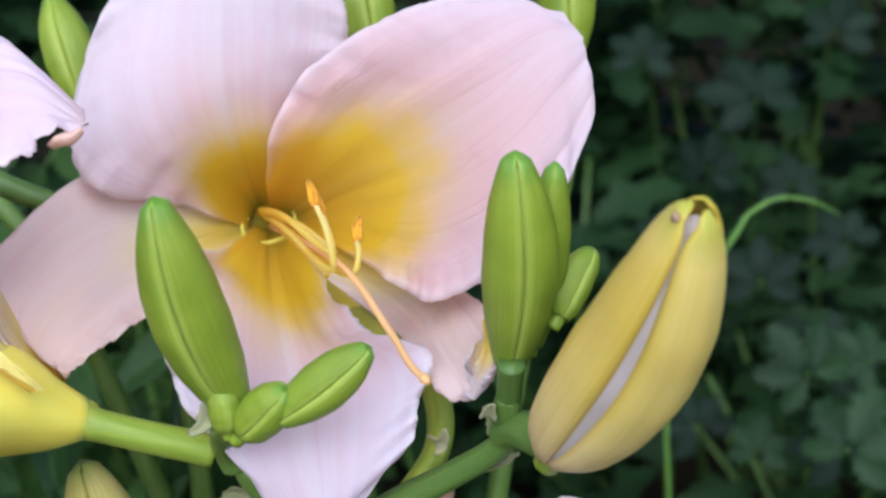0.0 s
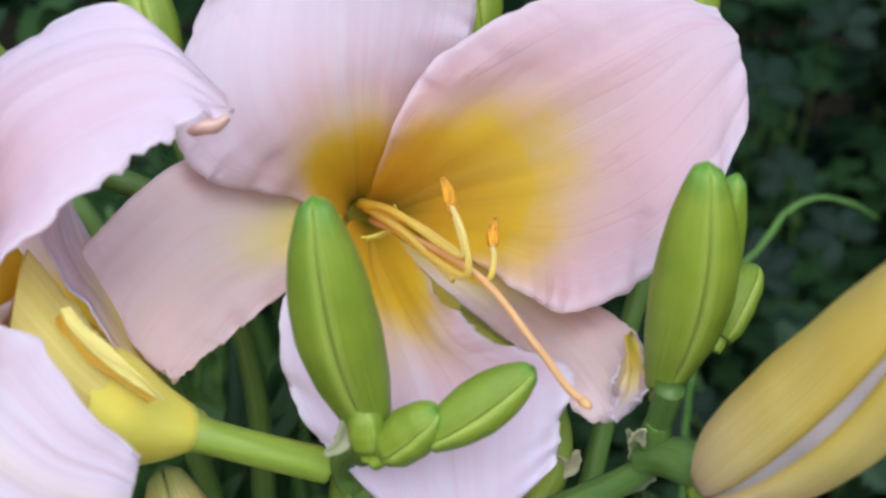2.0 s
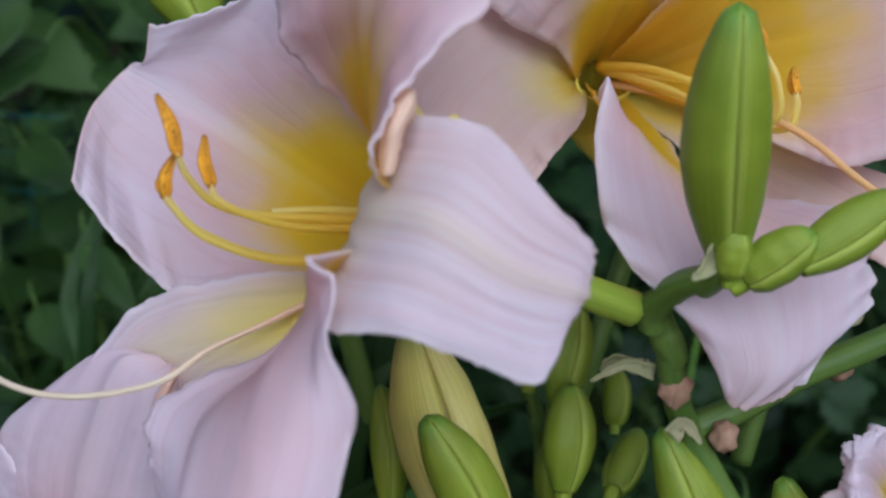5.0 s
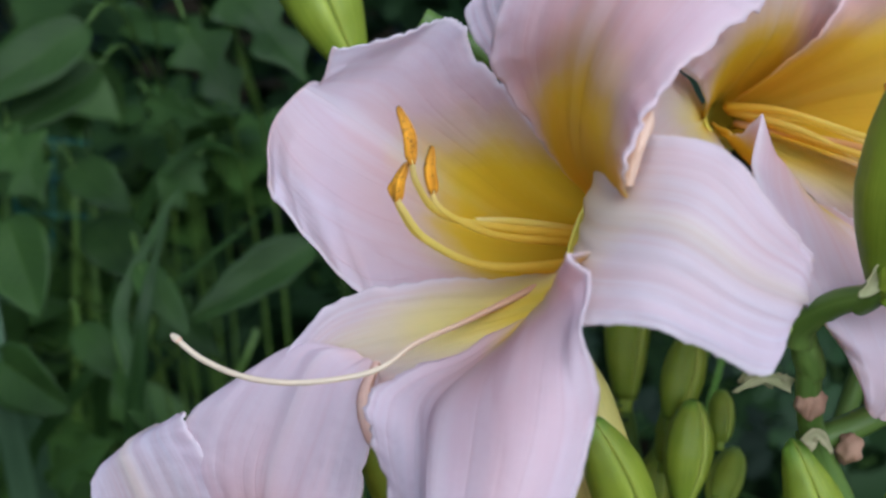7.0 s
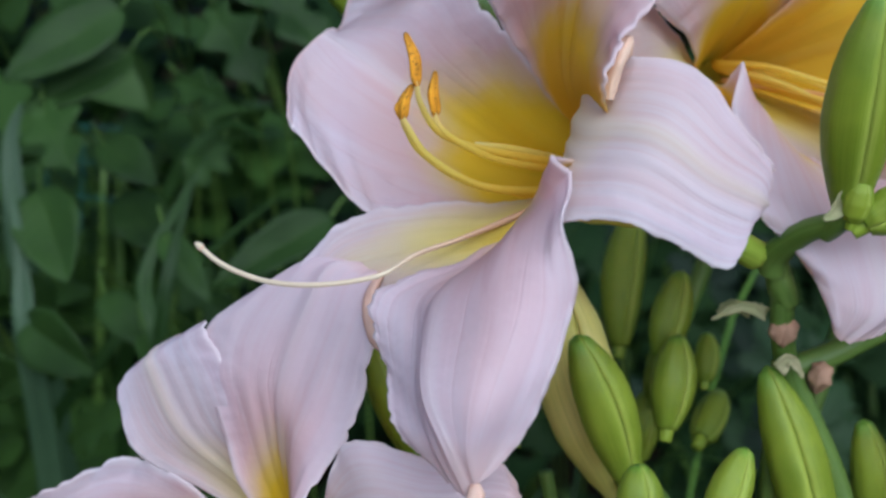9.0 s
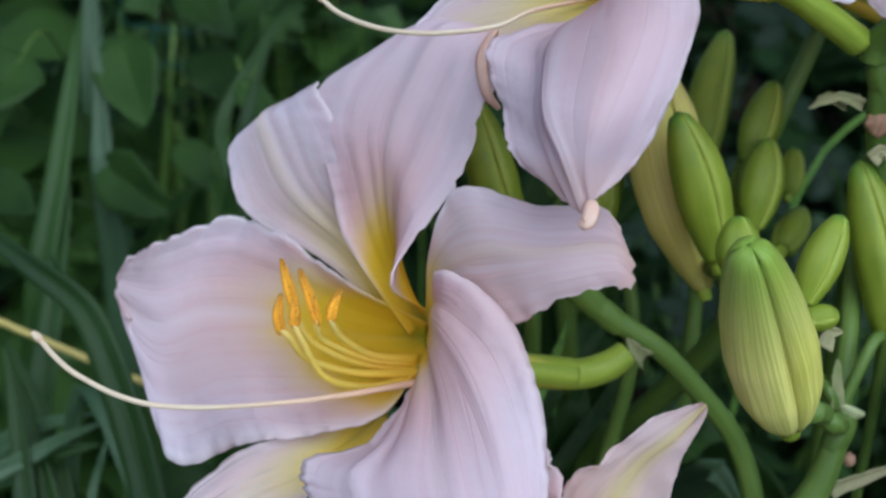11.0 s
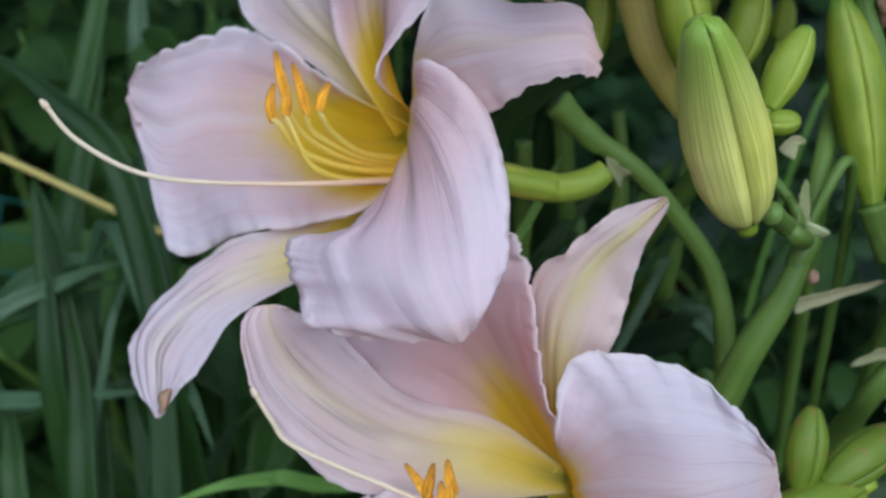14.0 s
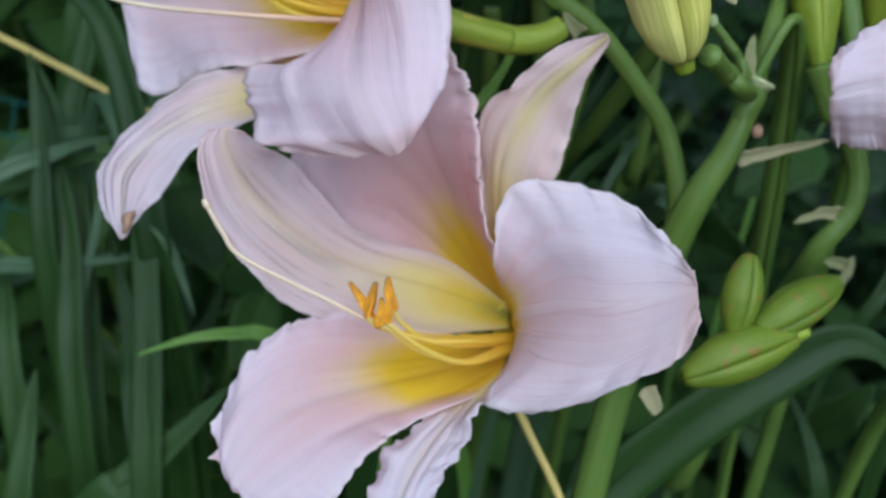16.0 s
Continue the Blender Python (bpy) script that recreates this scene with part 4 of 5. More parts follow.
bloom = flower((0.015, 0.163, 0.620), 'pale daylily bloom on a neighbouring stalk')
tepal(bloom, 'petal', [
    (-1, 1, 3, 0, 0, 0, 0, -1, -2),
    (-19, -18, 20, -20, -29, 8, -13, -21, -10),
    (-31, -26, 19, -32, -35, 8, -24, -25, -8),
    (-38, -30, 14, -39, -36, 6, -32, -25, -8),
    (-39, -32, 9, -39, -34, 5, -35, -27, -4),
], seed=51, throat=0.25)
tepal(bloom, 'petal', [
    (1, 1, 3, 1, 0, 0, 1, -1, -2),
    (-1, -14, 18, 1, -23, 6, 2, -24, -7),
    (12, -14, 19, 10, -29, 8, 14, -23, -5),
    (22, -16, 13, 24, -18, 7, 24, -21, 0),
], seed=52, throat=0.25)
tepal(bloom, 'sepal', [
    (-1, 1, 3, 0, 1, 3, 1, 1, 3),
    (-9, -2, 20, -5, -2, 21, 0, -2, 21),
    (-12, 2, 32, -8, 3, 34, -2, 3, 33),
    (-11, 6, 41, -9, 6, 42, -6, 6, 42),
], seed=53)
tepal(bloom, 'sepal', [
    (-1, -1, -3, 1, -1, -2, 2, -1, -2),
    (-5, -17, -16, -1, -17, -16, 4, -17, -16),
    (-4, -22, -29, 0, -22, -29, 4, -22, -28),
    (-2, -25, -37, 1, -26, -38, 2, -25, -37),
], seed=54)
flower_tube(bloom, [(0, 0, 0), (4, 5, -5), (8, 8, -14), (11, 8, -24), (14, 7, -38)], [6, 5, 4, 3.4, 3.2])

bloom = flower((0.026, 0.199, 0.651), 'low white-pink daylily bloom half hidden by leaves')
tepal(bloom, 'petal', [
    (-1, 0, 2, 0, 0, 0, 1, -1, -1),
    (-4, -4, 20, -11, -8, 14, -7, -6, 0),
    (-10, -5, 22, -15, -10, 16, -13, -9, 2),
    (-12, -6, 19, -16, -8, 15, -15, -8, 6),
    (-14, -6, 16, -16, -7, 14, -16, -6, 10),
], seed=61, throat=0.25, ruffle=0.003)
tepal(bloom, 'petal', [
    (1, 0, 2, 2, 0, 2, 3, 0, 1),
    (4, 9, 12, 11, 9, 13, 18, 7, 9),
    (9, 15, 16, 17, 15, 17, 23, 13, 12),
    (14, 16, 20, 18, 16, 21, 22, 15, 18),
], seed=62, throat=0.25)
tepal(bloom, 'sepal', [
    (-1, 0, -1, 0, -1, -1, 1, -1, -1),
    (-10, -7, -7, -5, -8, -9, 0, -8, -8),
    (-12, -14, -13, -8, -15, -15, -3, -15, -13),
    (-11, -17, -20, -9, -17, -21, -6, -17, -21),
], seed=63)
flower_tube(bloom, [(0, 0, 0), (3, 2, -6), (5, 3, -16), (7, 4, -25), (10, 5, -35)], [6, 5, 4, 3.4, 3.2])

bud((-0.0160, 0.1865, 0.7150), (-0.0174, 0.1763, 0.7607), 0.0068, 'green', 0, bow=(-0.0014, -0.0005, 0.0))
bud((-0.0054, 0.1799, 0.7148), (0.0138, 0.1813, 0.7254), 0.0045, 'green', 0)
bud((-0.0136, 0.1819, 0.7123), (-0.0029, 0.1791, 0.7204), 0.0042, 'green', 1)
bud((-0.0168, 0.1819, 0.7133), (-0.0159, 0.1812, 0.7219), 0.0028, 'green', 1)
bud((0.0373, 0.2012, 0.7113), (0.0463, 0.1876, 0.7558), 0.0068, 'green', 0)
bud((0.0419, 0.2066, 0.7122), (0.0528, 0.1982, 0.7504), 0.0042, 'green', 0)
bud((0.0484, 0.2015, 0.7190), (0.0571, 0.2092, 0.7294), 0.0035, 'green', 1)
bud((0.044, 0.190, 0.696), (0.074, 0.150, 0.751), 0.0105, 'yellow', 4, bow=(0.004, -0.002, -0.000), facing=0.5)
bud((-0.056, 0.214, 0.634), (-0.072, 0.228, 0.691), 0.0097, 'pinkish', 2)
bud((-0.058, 0.199, 0.647), (-0.071, 0.201, 0.682), 0.0062, 'green', 0)
bud((-0.040, 0.282, 0.650), (-0.032, 0.300, 0.690), 0.0062, 'green', 0)
bud((-0.038, 0.245, 0.660), (-0.031, 0.252, 0.682), 0.0051, 'green', 0)
bud((-0.040, 0.229, 0.646), (-0.036, 0.236, 0.669), 0.0056, 'green', 0)
bud((-0.038, 0.249, 0.646), (-0.033, 0.255, 0.665), 0.0040, 'green', 1)
bud((-0.023, 0.251, 0.650), (-0.021, 0.257, 0.662), 0.0031, 'green', 1)
bud((-0.048, 0.166, 0.648), (-0.040, 0.172, 0.666), 0.0041, 'green', 0)
bud((-0.048, 0.164, 0.645), (-0.041, 0.164, 0.646), 0.0025, 'green', 1)
bud((-0.065, 0.158, 0.655), (-0.066, 0.162, 0.668), 0.0043, 'green', 0)
bud((-0.025, 0.245, 0.635), (-0.015, 0.259, 0.643), 0.0043, 'green', 1)
bud((-0.053, 0.153, 0.626), (-0.074, 0.130, 0.672), 0.0088, 'striped', 3)
bud((-0.008, 0.194, 0.617), (-0.022, 0.209, 0.670), 0.0066, 'green', 2)
bud((0.010, 0.208, 0.622), (0.005, 0.211, 0.654), 0.0050, 'green', 0)
bud((-0.114, 0.292, 0.745), (-0.137, 0.304, 0.796), 0.0102, 'green', 2)
bud((-0.070, 0.282, 0.768), (-0.075, 0.290, 0.799), 0.0064, 'green', 0)
bud((0.008, 0.292, 0.766), (0.007, 0.300, 0.796), 0.0073, 'green', 0)
bud((0.059, 0.287, 0.759), (0.061, 0.296, 0.792), 0.0073, 'green', 0)
bud((-0.027, 0.157, 0.554), (-0.025, 0.164, 0.574), 0.0047, 'yellowing', 0)
bud((-0.021, 0.158, 0.555), (0.001, 0.169, 0.567), 0.0056, 'yellowing', 0)
bud((-0.011, 0.160, 0.554), (-0.040, 0.149, 0.544), 0.0064, 'yellowing', 0)
bud((-0.104, 0.224, 0.640), (-0.118, 0.228, 0.680), 0.0060, 'green', 0)
bud((-0.080, 0.230, 0.644), (-0.080, 0.239, 0.672), 0.0037, 'green', 0)
bud((-0.039, 0.257, 0.624), (-0.035, 0.263, 0.643), 0.0046, 'green', 0)

stalk([(-0.017, 0.183, 0.715), (-0.018, 0.186, 0.712), (-0.022, 0.193, 0.708), (-0.025, 0.201, 0.701), (-0.025, 0.203, 0.696)], [2.2, 2.4, 2.8, 3.2, 3.2])
stalk([(-0.026, 0.203, 0.702), (-0.022, 0.204, 0.692), (-0.020, 0.206, 0.680), (-0.016, 0.208, 0.668), (-0.003, 0.203, 0.638), (0.005, 0.191, 0.598)], [3.0, 2.9, 2.9, 2.9, 3.0, 3.0])
stalk([(0.038, 0.195, 0.713), (0.035, 0.201, 0.701), (0.032, 0.204, 0.692), (0.020, 0.207, 0.685), (0.006, 0.209, 0.679), (-0.007, 0.210, 0.672), (-0.019, 0.210, 0.668)], [2.8, 2.6, 2.8, 3, 3.2, 3.3, 3.4])
stalk([(0.044, 0.192, 0.696), (0.040, 0.196, 0.697), (0.036, 0.201, 0.696), (0.032, 0.204, 0.694)], [4.2, 4.4, 4, 3])
stalk([(-0.092, 0.202, 0.638), (-0.083, 0.203, 0.630), (-0.069, 0.203, 0.621), (-0.057, 0.204, 0.609), (-0.045, 0.204, 0.594), (-0.039, 0.201, 0.575), (-0.038, 0.201, 0.549)], [4.2, 3, 2.8, 2.8, 2.9, 3, 3])
stalk([(-0.026, 0.183, 0.614), (-0.028, 0.182, 0.609), (-0.032, 0.180, 0.596), (-0.038, 0.180, 0.582), (-0.042, 0.183, 0.564), (-0.049, 0.183, 0.530), (-0.054, 0.179, 0.486), (-0.056, 0.178, 0.418)], [2.6, 3, 3.6, 4.4, 4.8, 5, 5, 5], cut=True)
stalk([(-0.045, 0.160, 0.625), (-0.037, 0.173, 0.618), (-0.029, 0.181, 0.612)], [2.8, 2.4, 2.6])
stalk([(-0.040, 0.189, 0.628), (-0.033, 0.188, 0.621), (-0.029, 0.184, 0.614)], [1.3, 1.3, 1.5], cut=True)
stalk([(-0.010, 0.190, 0.619), (-0.006, 0.189, 0.610), (0.005, 0.189, 0.595), (0.006, 0.187, 0.582), (-0.001, 0.186, 0.569), (-0.002, 0.200, 0.549), (-0.006, 0.227, 0.510), (-0.012, 0.247, 0.453)], [4, 2.8, 2.9, 3, 3.2, 3.4, 3.6, 4])
stalk([(-0.056, 0.206, 0.643), (-0.049, 0.210, 0.636), (-0.048, 0.224, 0.615), (-0.059, 0.246, 0.584), (-0.075, 0.275, 0.546), (-0.099, 0.303, 0.468)], [3.5, 3.2, 3.4, 3.6, 3.8, 4])
stalk([(-0.097, 0.237, 0.618), (-0.095, 0.238, 0.590), (-0.093, 0.237, 0.553), (-0.089, 0.237, 0.492)], [2.6, 2.6, 2.7, 3])
stalk([(-0.069, 0.245, 0.627), (-0.066, 0.242, 0.604), (-0.071, 0.241, 0.571), (-0.081, 0.239, 0.532)], [2, 2.2, 2.4, 2.6])
stalk([(-0.041, 0.282, 0.649), (-0.038, 0.280, 0.635), (-0.039, 0.276, 0.610), (-0.041, 0.276, 0.558)], [2.6, 2.0, 2.4, 3])
stalk([(0.059, 0.287, 0.759), (0.053, 0.283, 0.730), (0.035, 0.275, 0.688), (0.014, 0.266, 0.627)], [3, 2.6, 2.8, 3])
stalk([(0.008, 0.292, 0.766), (0.005, 0.289, 0.738), (-0.010, 0.280, 0.693), (-0.035, 0.270, 0.631)], [3, 2.6, 2.8, 3])
stalk([(-0.099, 0.265, 0.761), (-0.086, 0.263, 0.753), (-0.075, 0.265, 0.746)], [3.2, 3.2, 3])
stalk([(-0.070, 0.282, 0.768), (-0.069, 0.283, 0.752), (-0.066, 0.282, 0.727), (-0.063, 0.281, 0.684), (-0.067, 0.281, 0.648)], [2.4, 2.4, 2.6, 3, 3.4])
stalk([(0.029, 0.170, 0.585), (0.036, 0.169, 0.554), (0.048, 0.170, 0.501)], [3.2, 3.2, 3.4])
stalk([(0.035, 0.203, 0.618), (0.041, 0.207, 0.584), (0.051, 0.212, 0.506)], [3.2, 3.2, 3.4])
stalk([(-0.111, 0.297, 0.747), (-0.098, 0.295, 0.722), (-0.092, 0.295, 0.687), (-0.072, 0.302, 0.564)], [3, 3, 3.2, 3.6])

blade([(0.123, 0.522, 0.632), (0.133, 0.526, 0.642), (0.147, 0.529, 0.646), (0.163, 0.530, 0.641), (0.175, 0.529, 0.632)], 0.0010, bright_blade_mat, 'thin arching fresh green grass blade', 21)
blade([(-0.294, 0.299, 0.483), (-0.264, 0.292, 0.492), (-0.243, 0.289, 0.497), (-0.221, 0.286, 0.502)], 0.0040, pale_blade_mat, 'grey-green strap leaf, soft light put into its colour', 0)
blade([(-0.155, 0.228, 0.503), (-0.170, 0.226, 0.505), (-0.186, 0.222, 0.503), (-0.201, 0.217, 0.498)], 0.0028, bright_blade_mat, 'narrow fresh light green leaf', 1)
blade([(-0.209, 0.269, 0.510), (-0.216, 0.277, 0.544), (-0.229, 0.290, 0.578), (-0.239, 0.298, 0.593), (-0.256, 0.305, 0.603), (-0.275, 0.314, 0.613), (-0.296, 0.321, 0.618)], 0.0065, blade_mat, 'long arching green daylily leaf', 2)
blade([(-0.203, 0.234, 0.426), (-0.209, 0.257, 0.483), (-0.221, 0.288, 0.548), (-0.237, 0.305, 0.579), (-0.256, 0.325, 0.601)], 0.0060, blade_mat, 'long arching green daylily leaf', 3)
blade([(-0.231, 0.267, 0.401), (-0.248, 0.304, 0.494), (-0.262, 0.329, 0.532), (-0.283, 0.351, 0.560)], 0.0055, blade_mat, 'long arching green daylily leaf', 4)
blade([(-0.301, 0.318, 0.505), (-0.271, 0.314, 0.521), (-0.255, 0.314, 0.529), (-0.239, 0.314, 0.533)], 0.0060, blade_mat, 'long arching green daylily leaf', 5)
blade([(-0.214, 0.274, 0.527), (-0.202, 0.268, 0.511), (-0.193, 0.261, 0.492)], 0.0030, pale_blade_mat, 'grey-green strap leaf, soft light put into its colour', 6)
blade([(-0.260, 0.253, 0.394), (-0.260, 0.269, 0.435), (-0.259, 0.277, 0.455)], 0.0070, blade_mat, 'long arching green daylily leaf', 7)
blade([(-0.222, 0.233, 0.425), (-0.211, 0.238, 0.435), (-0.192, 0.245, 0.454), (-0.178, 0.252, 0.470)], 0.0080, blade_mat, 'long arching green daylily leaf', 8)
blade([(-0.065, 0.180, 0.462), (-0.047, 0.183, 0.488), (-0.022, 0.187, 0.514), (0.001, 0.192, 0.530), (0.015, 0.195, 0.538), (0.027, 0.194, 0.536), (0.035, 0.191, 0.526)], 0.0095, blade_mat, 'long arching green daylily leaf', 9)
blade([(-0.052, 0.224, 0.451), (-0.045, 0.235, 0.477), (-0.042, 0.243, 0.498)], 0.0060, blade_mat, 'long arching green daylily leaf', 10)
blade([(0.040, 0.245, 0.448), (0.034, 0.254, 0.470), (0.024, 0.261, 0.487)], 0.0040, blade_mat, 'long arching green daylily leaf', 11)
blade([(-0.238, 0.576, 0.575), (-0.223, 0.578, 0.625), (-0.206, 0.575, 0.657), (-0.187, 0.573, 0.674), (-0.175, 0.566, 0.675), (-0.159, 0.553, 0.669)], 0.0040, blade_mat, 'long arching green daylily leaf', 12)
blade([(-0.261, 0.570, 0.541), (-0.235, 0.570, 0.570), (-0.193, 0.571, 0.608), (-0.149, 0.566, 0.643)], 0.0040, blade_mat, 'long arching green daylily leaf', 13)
blade([(-0.304, 0.605, 0.581), (-0.306, 0.605, 0.621), (-0.308, 0.616, 0.661), (-0.301, 0.621, 0.682)], 0.0090, pale_blade_mat, 'grey-green strap leaf, soft light put into its colour', 14)
blade([(-0.282, 0.517, 0.577), (-0.285, 0.529, 0.610), (-0.290, 0.544, 0.655)], 0.0070, pale_blade_mat, 'grey-green strap leaf, soft light put into its colour', 15)
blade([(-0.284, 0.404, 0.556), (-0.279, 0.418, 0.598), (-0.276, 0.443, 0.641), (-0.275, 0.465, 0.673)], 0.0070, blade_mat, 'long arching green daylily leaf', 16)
blade([(-0.290, 0.326, 0.511), (-0.269, 0.322, 0.533), (-0.242, 0.319, 0.543)], 0.0060, pale_blade_mat, 'grey-green strap leaf, soft light put into its colour', 17)
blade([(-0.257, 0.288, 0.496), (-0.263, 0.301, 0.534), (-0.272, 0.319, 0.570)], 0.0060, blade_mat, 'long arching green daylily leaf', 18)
blade([(-0.276, 0.314, 0.477), (-0.250, 0.307, 0.490), (-0.227, 0.307, 0.495)], 0.0030, pale_blade_mat, 'grey-green strap leaf, soft light put into its colour', 19)
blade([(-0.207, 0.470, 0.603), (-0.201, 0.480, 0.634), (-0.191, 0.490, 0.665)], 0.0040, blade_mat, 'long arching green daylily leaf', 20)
blade([(-0.036, 0.264, 0.549), (-0.032, 0.256, 0.557), (-0.024, 0.252, 0.547)], 0.0070, pale_blade_mat, 'grey-green strap leaf, soft light put into its colour', 21)
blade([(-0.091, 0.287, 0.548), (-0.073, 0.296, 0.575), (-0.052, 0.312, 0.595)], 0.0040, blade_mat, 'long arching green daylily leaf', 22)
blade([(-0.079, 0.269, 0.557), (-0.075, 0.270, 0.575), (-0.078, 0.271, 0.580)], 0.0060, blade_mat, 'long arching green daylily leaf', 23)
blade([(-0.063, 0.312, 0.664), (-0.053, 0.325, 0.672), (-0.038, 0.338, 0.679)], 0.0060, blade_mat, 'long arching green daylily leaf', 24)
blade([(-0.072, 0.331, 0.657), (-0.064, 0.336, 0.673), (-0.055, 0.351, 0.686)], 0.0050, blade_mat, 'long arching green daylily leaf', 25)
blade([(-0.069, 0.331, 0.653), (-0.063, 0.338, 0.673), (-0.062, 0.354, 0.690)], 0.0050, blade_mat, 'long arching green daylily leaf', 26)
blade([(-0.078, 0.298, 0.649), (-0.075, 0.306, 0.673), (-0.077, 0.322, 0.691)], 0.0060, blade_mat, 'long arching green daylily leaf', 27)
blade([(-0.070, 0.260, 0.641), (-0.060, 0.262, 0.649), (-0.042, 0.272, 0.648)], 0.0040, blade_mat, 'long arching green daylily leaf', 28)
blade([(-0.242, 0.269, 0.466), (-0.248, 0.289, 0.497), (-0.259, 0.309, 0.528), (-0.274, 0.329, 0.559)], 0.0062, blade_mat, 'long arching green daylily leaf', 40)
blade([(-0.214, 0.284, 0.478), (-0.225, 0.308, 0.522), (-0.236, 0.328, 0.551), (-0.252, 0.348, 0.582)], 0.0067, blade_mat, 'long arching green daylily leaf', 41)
blade([(-0.283, 0.291, 0.523), (-0.260, 0.303, 0.534), (-0.250, 0.312, 0.537), (-0.237, 0.321, 0.539)], 0.0037, pale_blade_mat, 'grey-green strap leaf, soft light put into its colour', 42)
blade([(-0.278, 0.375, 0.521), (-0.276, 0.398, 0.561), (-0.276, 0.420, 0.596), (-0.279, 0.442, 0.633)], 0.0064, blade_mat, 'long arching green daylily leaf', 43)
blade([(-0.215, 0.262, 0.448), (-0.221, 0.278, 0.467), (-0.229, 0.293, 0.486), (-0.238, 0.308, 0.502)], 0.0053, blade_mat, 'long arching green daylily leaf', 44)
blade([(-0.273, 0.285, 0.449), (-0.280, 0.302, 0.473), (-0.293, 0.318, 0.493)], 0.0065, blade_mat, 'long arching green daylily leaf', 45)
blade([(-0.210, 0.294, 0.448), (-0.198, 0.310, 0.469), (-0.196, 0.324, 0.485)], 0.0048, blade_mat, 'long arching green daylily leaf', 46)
blade([(-0.240, 0.297, 0.512), (-0.238, 0.311, 0.529), (-0.237, 0.322, 0.536)], 0.0019, pale_blade_mat, 'grey-green strap leaf, soft light put into its colour', 47)
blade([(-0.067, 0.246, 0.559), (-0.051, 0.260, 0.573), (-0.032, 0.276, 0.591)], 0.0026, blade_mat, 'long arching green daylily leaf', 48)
blade([(-0.054, 0.255, 0.555), (-0.042, 0.271, 0.573), (-0.034, 0.283, 0.581)], 0.0019, pale_blade_mat, 'grey-green strap leaf, soft light put into its colour', 49)
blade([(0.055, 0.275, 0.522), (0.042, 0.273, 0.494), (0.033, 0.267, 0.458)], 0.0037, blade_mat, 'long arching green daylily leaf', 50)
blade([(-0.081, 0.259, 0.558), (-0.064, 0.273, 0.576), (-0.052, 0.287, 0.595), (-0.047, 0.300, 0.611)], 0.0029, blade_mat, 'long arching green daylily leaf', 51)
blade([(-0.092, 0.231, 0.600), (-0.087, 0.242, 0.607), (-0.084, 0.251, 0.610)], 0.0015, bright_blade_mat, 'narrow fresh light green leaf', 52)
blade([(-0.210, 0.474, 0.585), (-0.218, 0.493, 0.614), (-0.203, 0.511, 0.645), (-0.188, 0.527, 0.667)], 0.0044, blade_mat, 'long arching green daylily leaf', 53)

dry_stick([(-0.334, 0.385, 0.568), (-0.293, 0.376, 0.555), (-0.256, 0.369, 0.542), (-0.225, 0.362, 0.532)], 0.0015)
dry_stick([(-0.080, 0.188, 0.513), (-0.073, 0.183, 0.502), (-0.065, 0.178, 0.490), (-0.057, 0.174, 0.475)], 0.0013)
bract((0.017, 0.211, 0.691), (0.019, 0.210, 0.692), (0.020, 0.209, 0.695), 0.0022)
bract((0.025, 0.214, 0.683), (0.030, 0.210, 0.685), (0.035, 0.209, 0.687), 0.0012)
bract((0.031, 0.205, 0.695), (0.031, 0.204, 0.698), (0.030, 0.204, 0.701), 0.0015)
bract((-0.025, 0.207, 0.686), (-0.026, 0.208, 0.686), (-0.027, 0.208, 0.687), 0.0006)
bract((-0.024, 0.207, 0.684), (-0.030, 0.208, 0.686), (-0.037, 0.208, 0.683), 0.0014)
bract((-0.029, 0.181, 0.594), (-0.018, 0.183, 0.597), (-0.004, 0.187, 0.600), 0.0018)
bract((0.003, 0.186, 0.580), (-0.003, 0.185, 0.580), (-0.010, 0.183, 0.577), 0.0018)
bract((-0.073, 0.201, 0.619), (-0.076, 0.200, 0.622), (-0.078, 0.200, 0.625), 0.0022)
bract((0.019, 0.215, 0.554), (0.013, 0.215, 0.555), (0.011, 0.215, 0.555), 0.0019)
bract((0.016, 0.213, 0.549), (0.019, 0.214, 0.554), (0.020, 0.216, 0.557), 0.0015)
bract((-0.018, 0.183, 0.719), (-0.021, 0.182, 0.715), (-0.024, 0.180, 0.714), 0.0019)
bract((-0.030, 0.182, 0.615), (-0.030, 0.185, 0.622), (-0.029, 0.187, 0.626), 0.0017)
bract((-0.052, 0.134, 0.548), (-0.049, 0.134, 0.543), (-0.048, 0.134, 0.541), 0.0022)
bract((-0.026, 0.212, 0.683), (-0.031, 0.213, 0.685), (-0.034, 0.213, 0.683), 0.0015)
bract((-0.042, 0.168, 0.637), (-0.040, 0.169, 0.640), (-0.037, 0.169, 0.640), 0.0019)
bract((0.031, 0.199, 0.701), (0.032, 0.198, 0.703), (0.033, 0.197, 0.704), 0.0015)
bract((-0.022, 0.203, 0.672), (-0.019, 0.203, 0.674), (-0.016, 0.201, 0.670), 0.0018)
nub((0.070, 0.149, 0.750), 0.0007)
nub((-0.021, 0.205, 0.681), 0.0027)
nub((-0.008, 0.211, 0.665), 0.0024)
nub((-0.025, 0.181, 0.602), 0.0015)
nub((0.016, 0.211, 0.680), 0.0030)
nub((-0.020, 0.205, 0.681), 0.0032)
nub((-0.010, 0.205, 0.669), 0.0028)
# -- end of blooms --


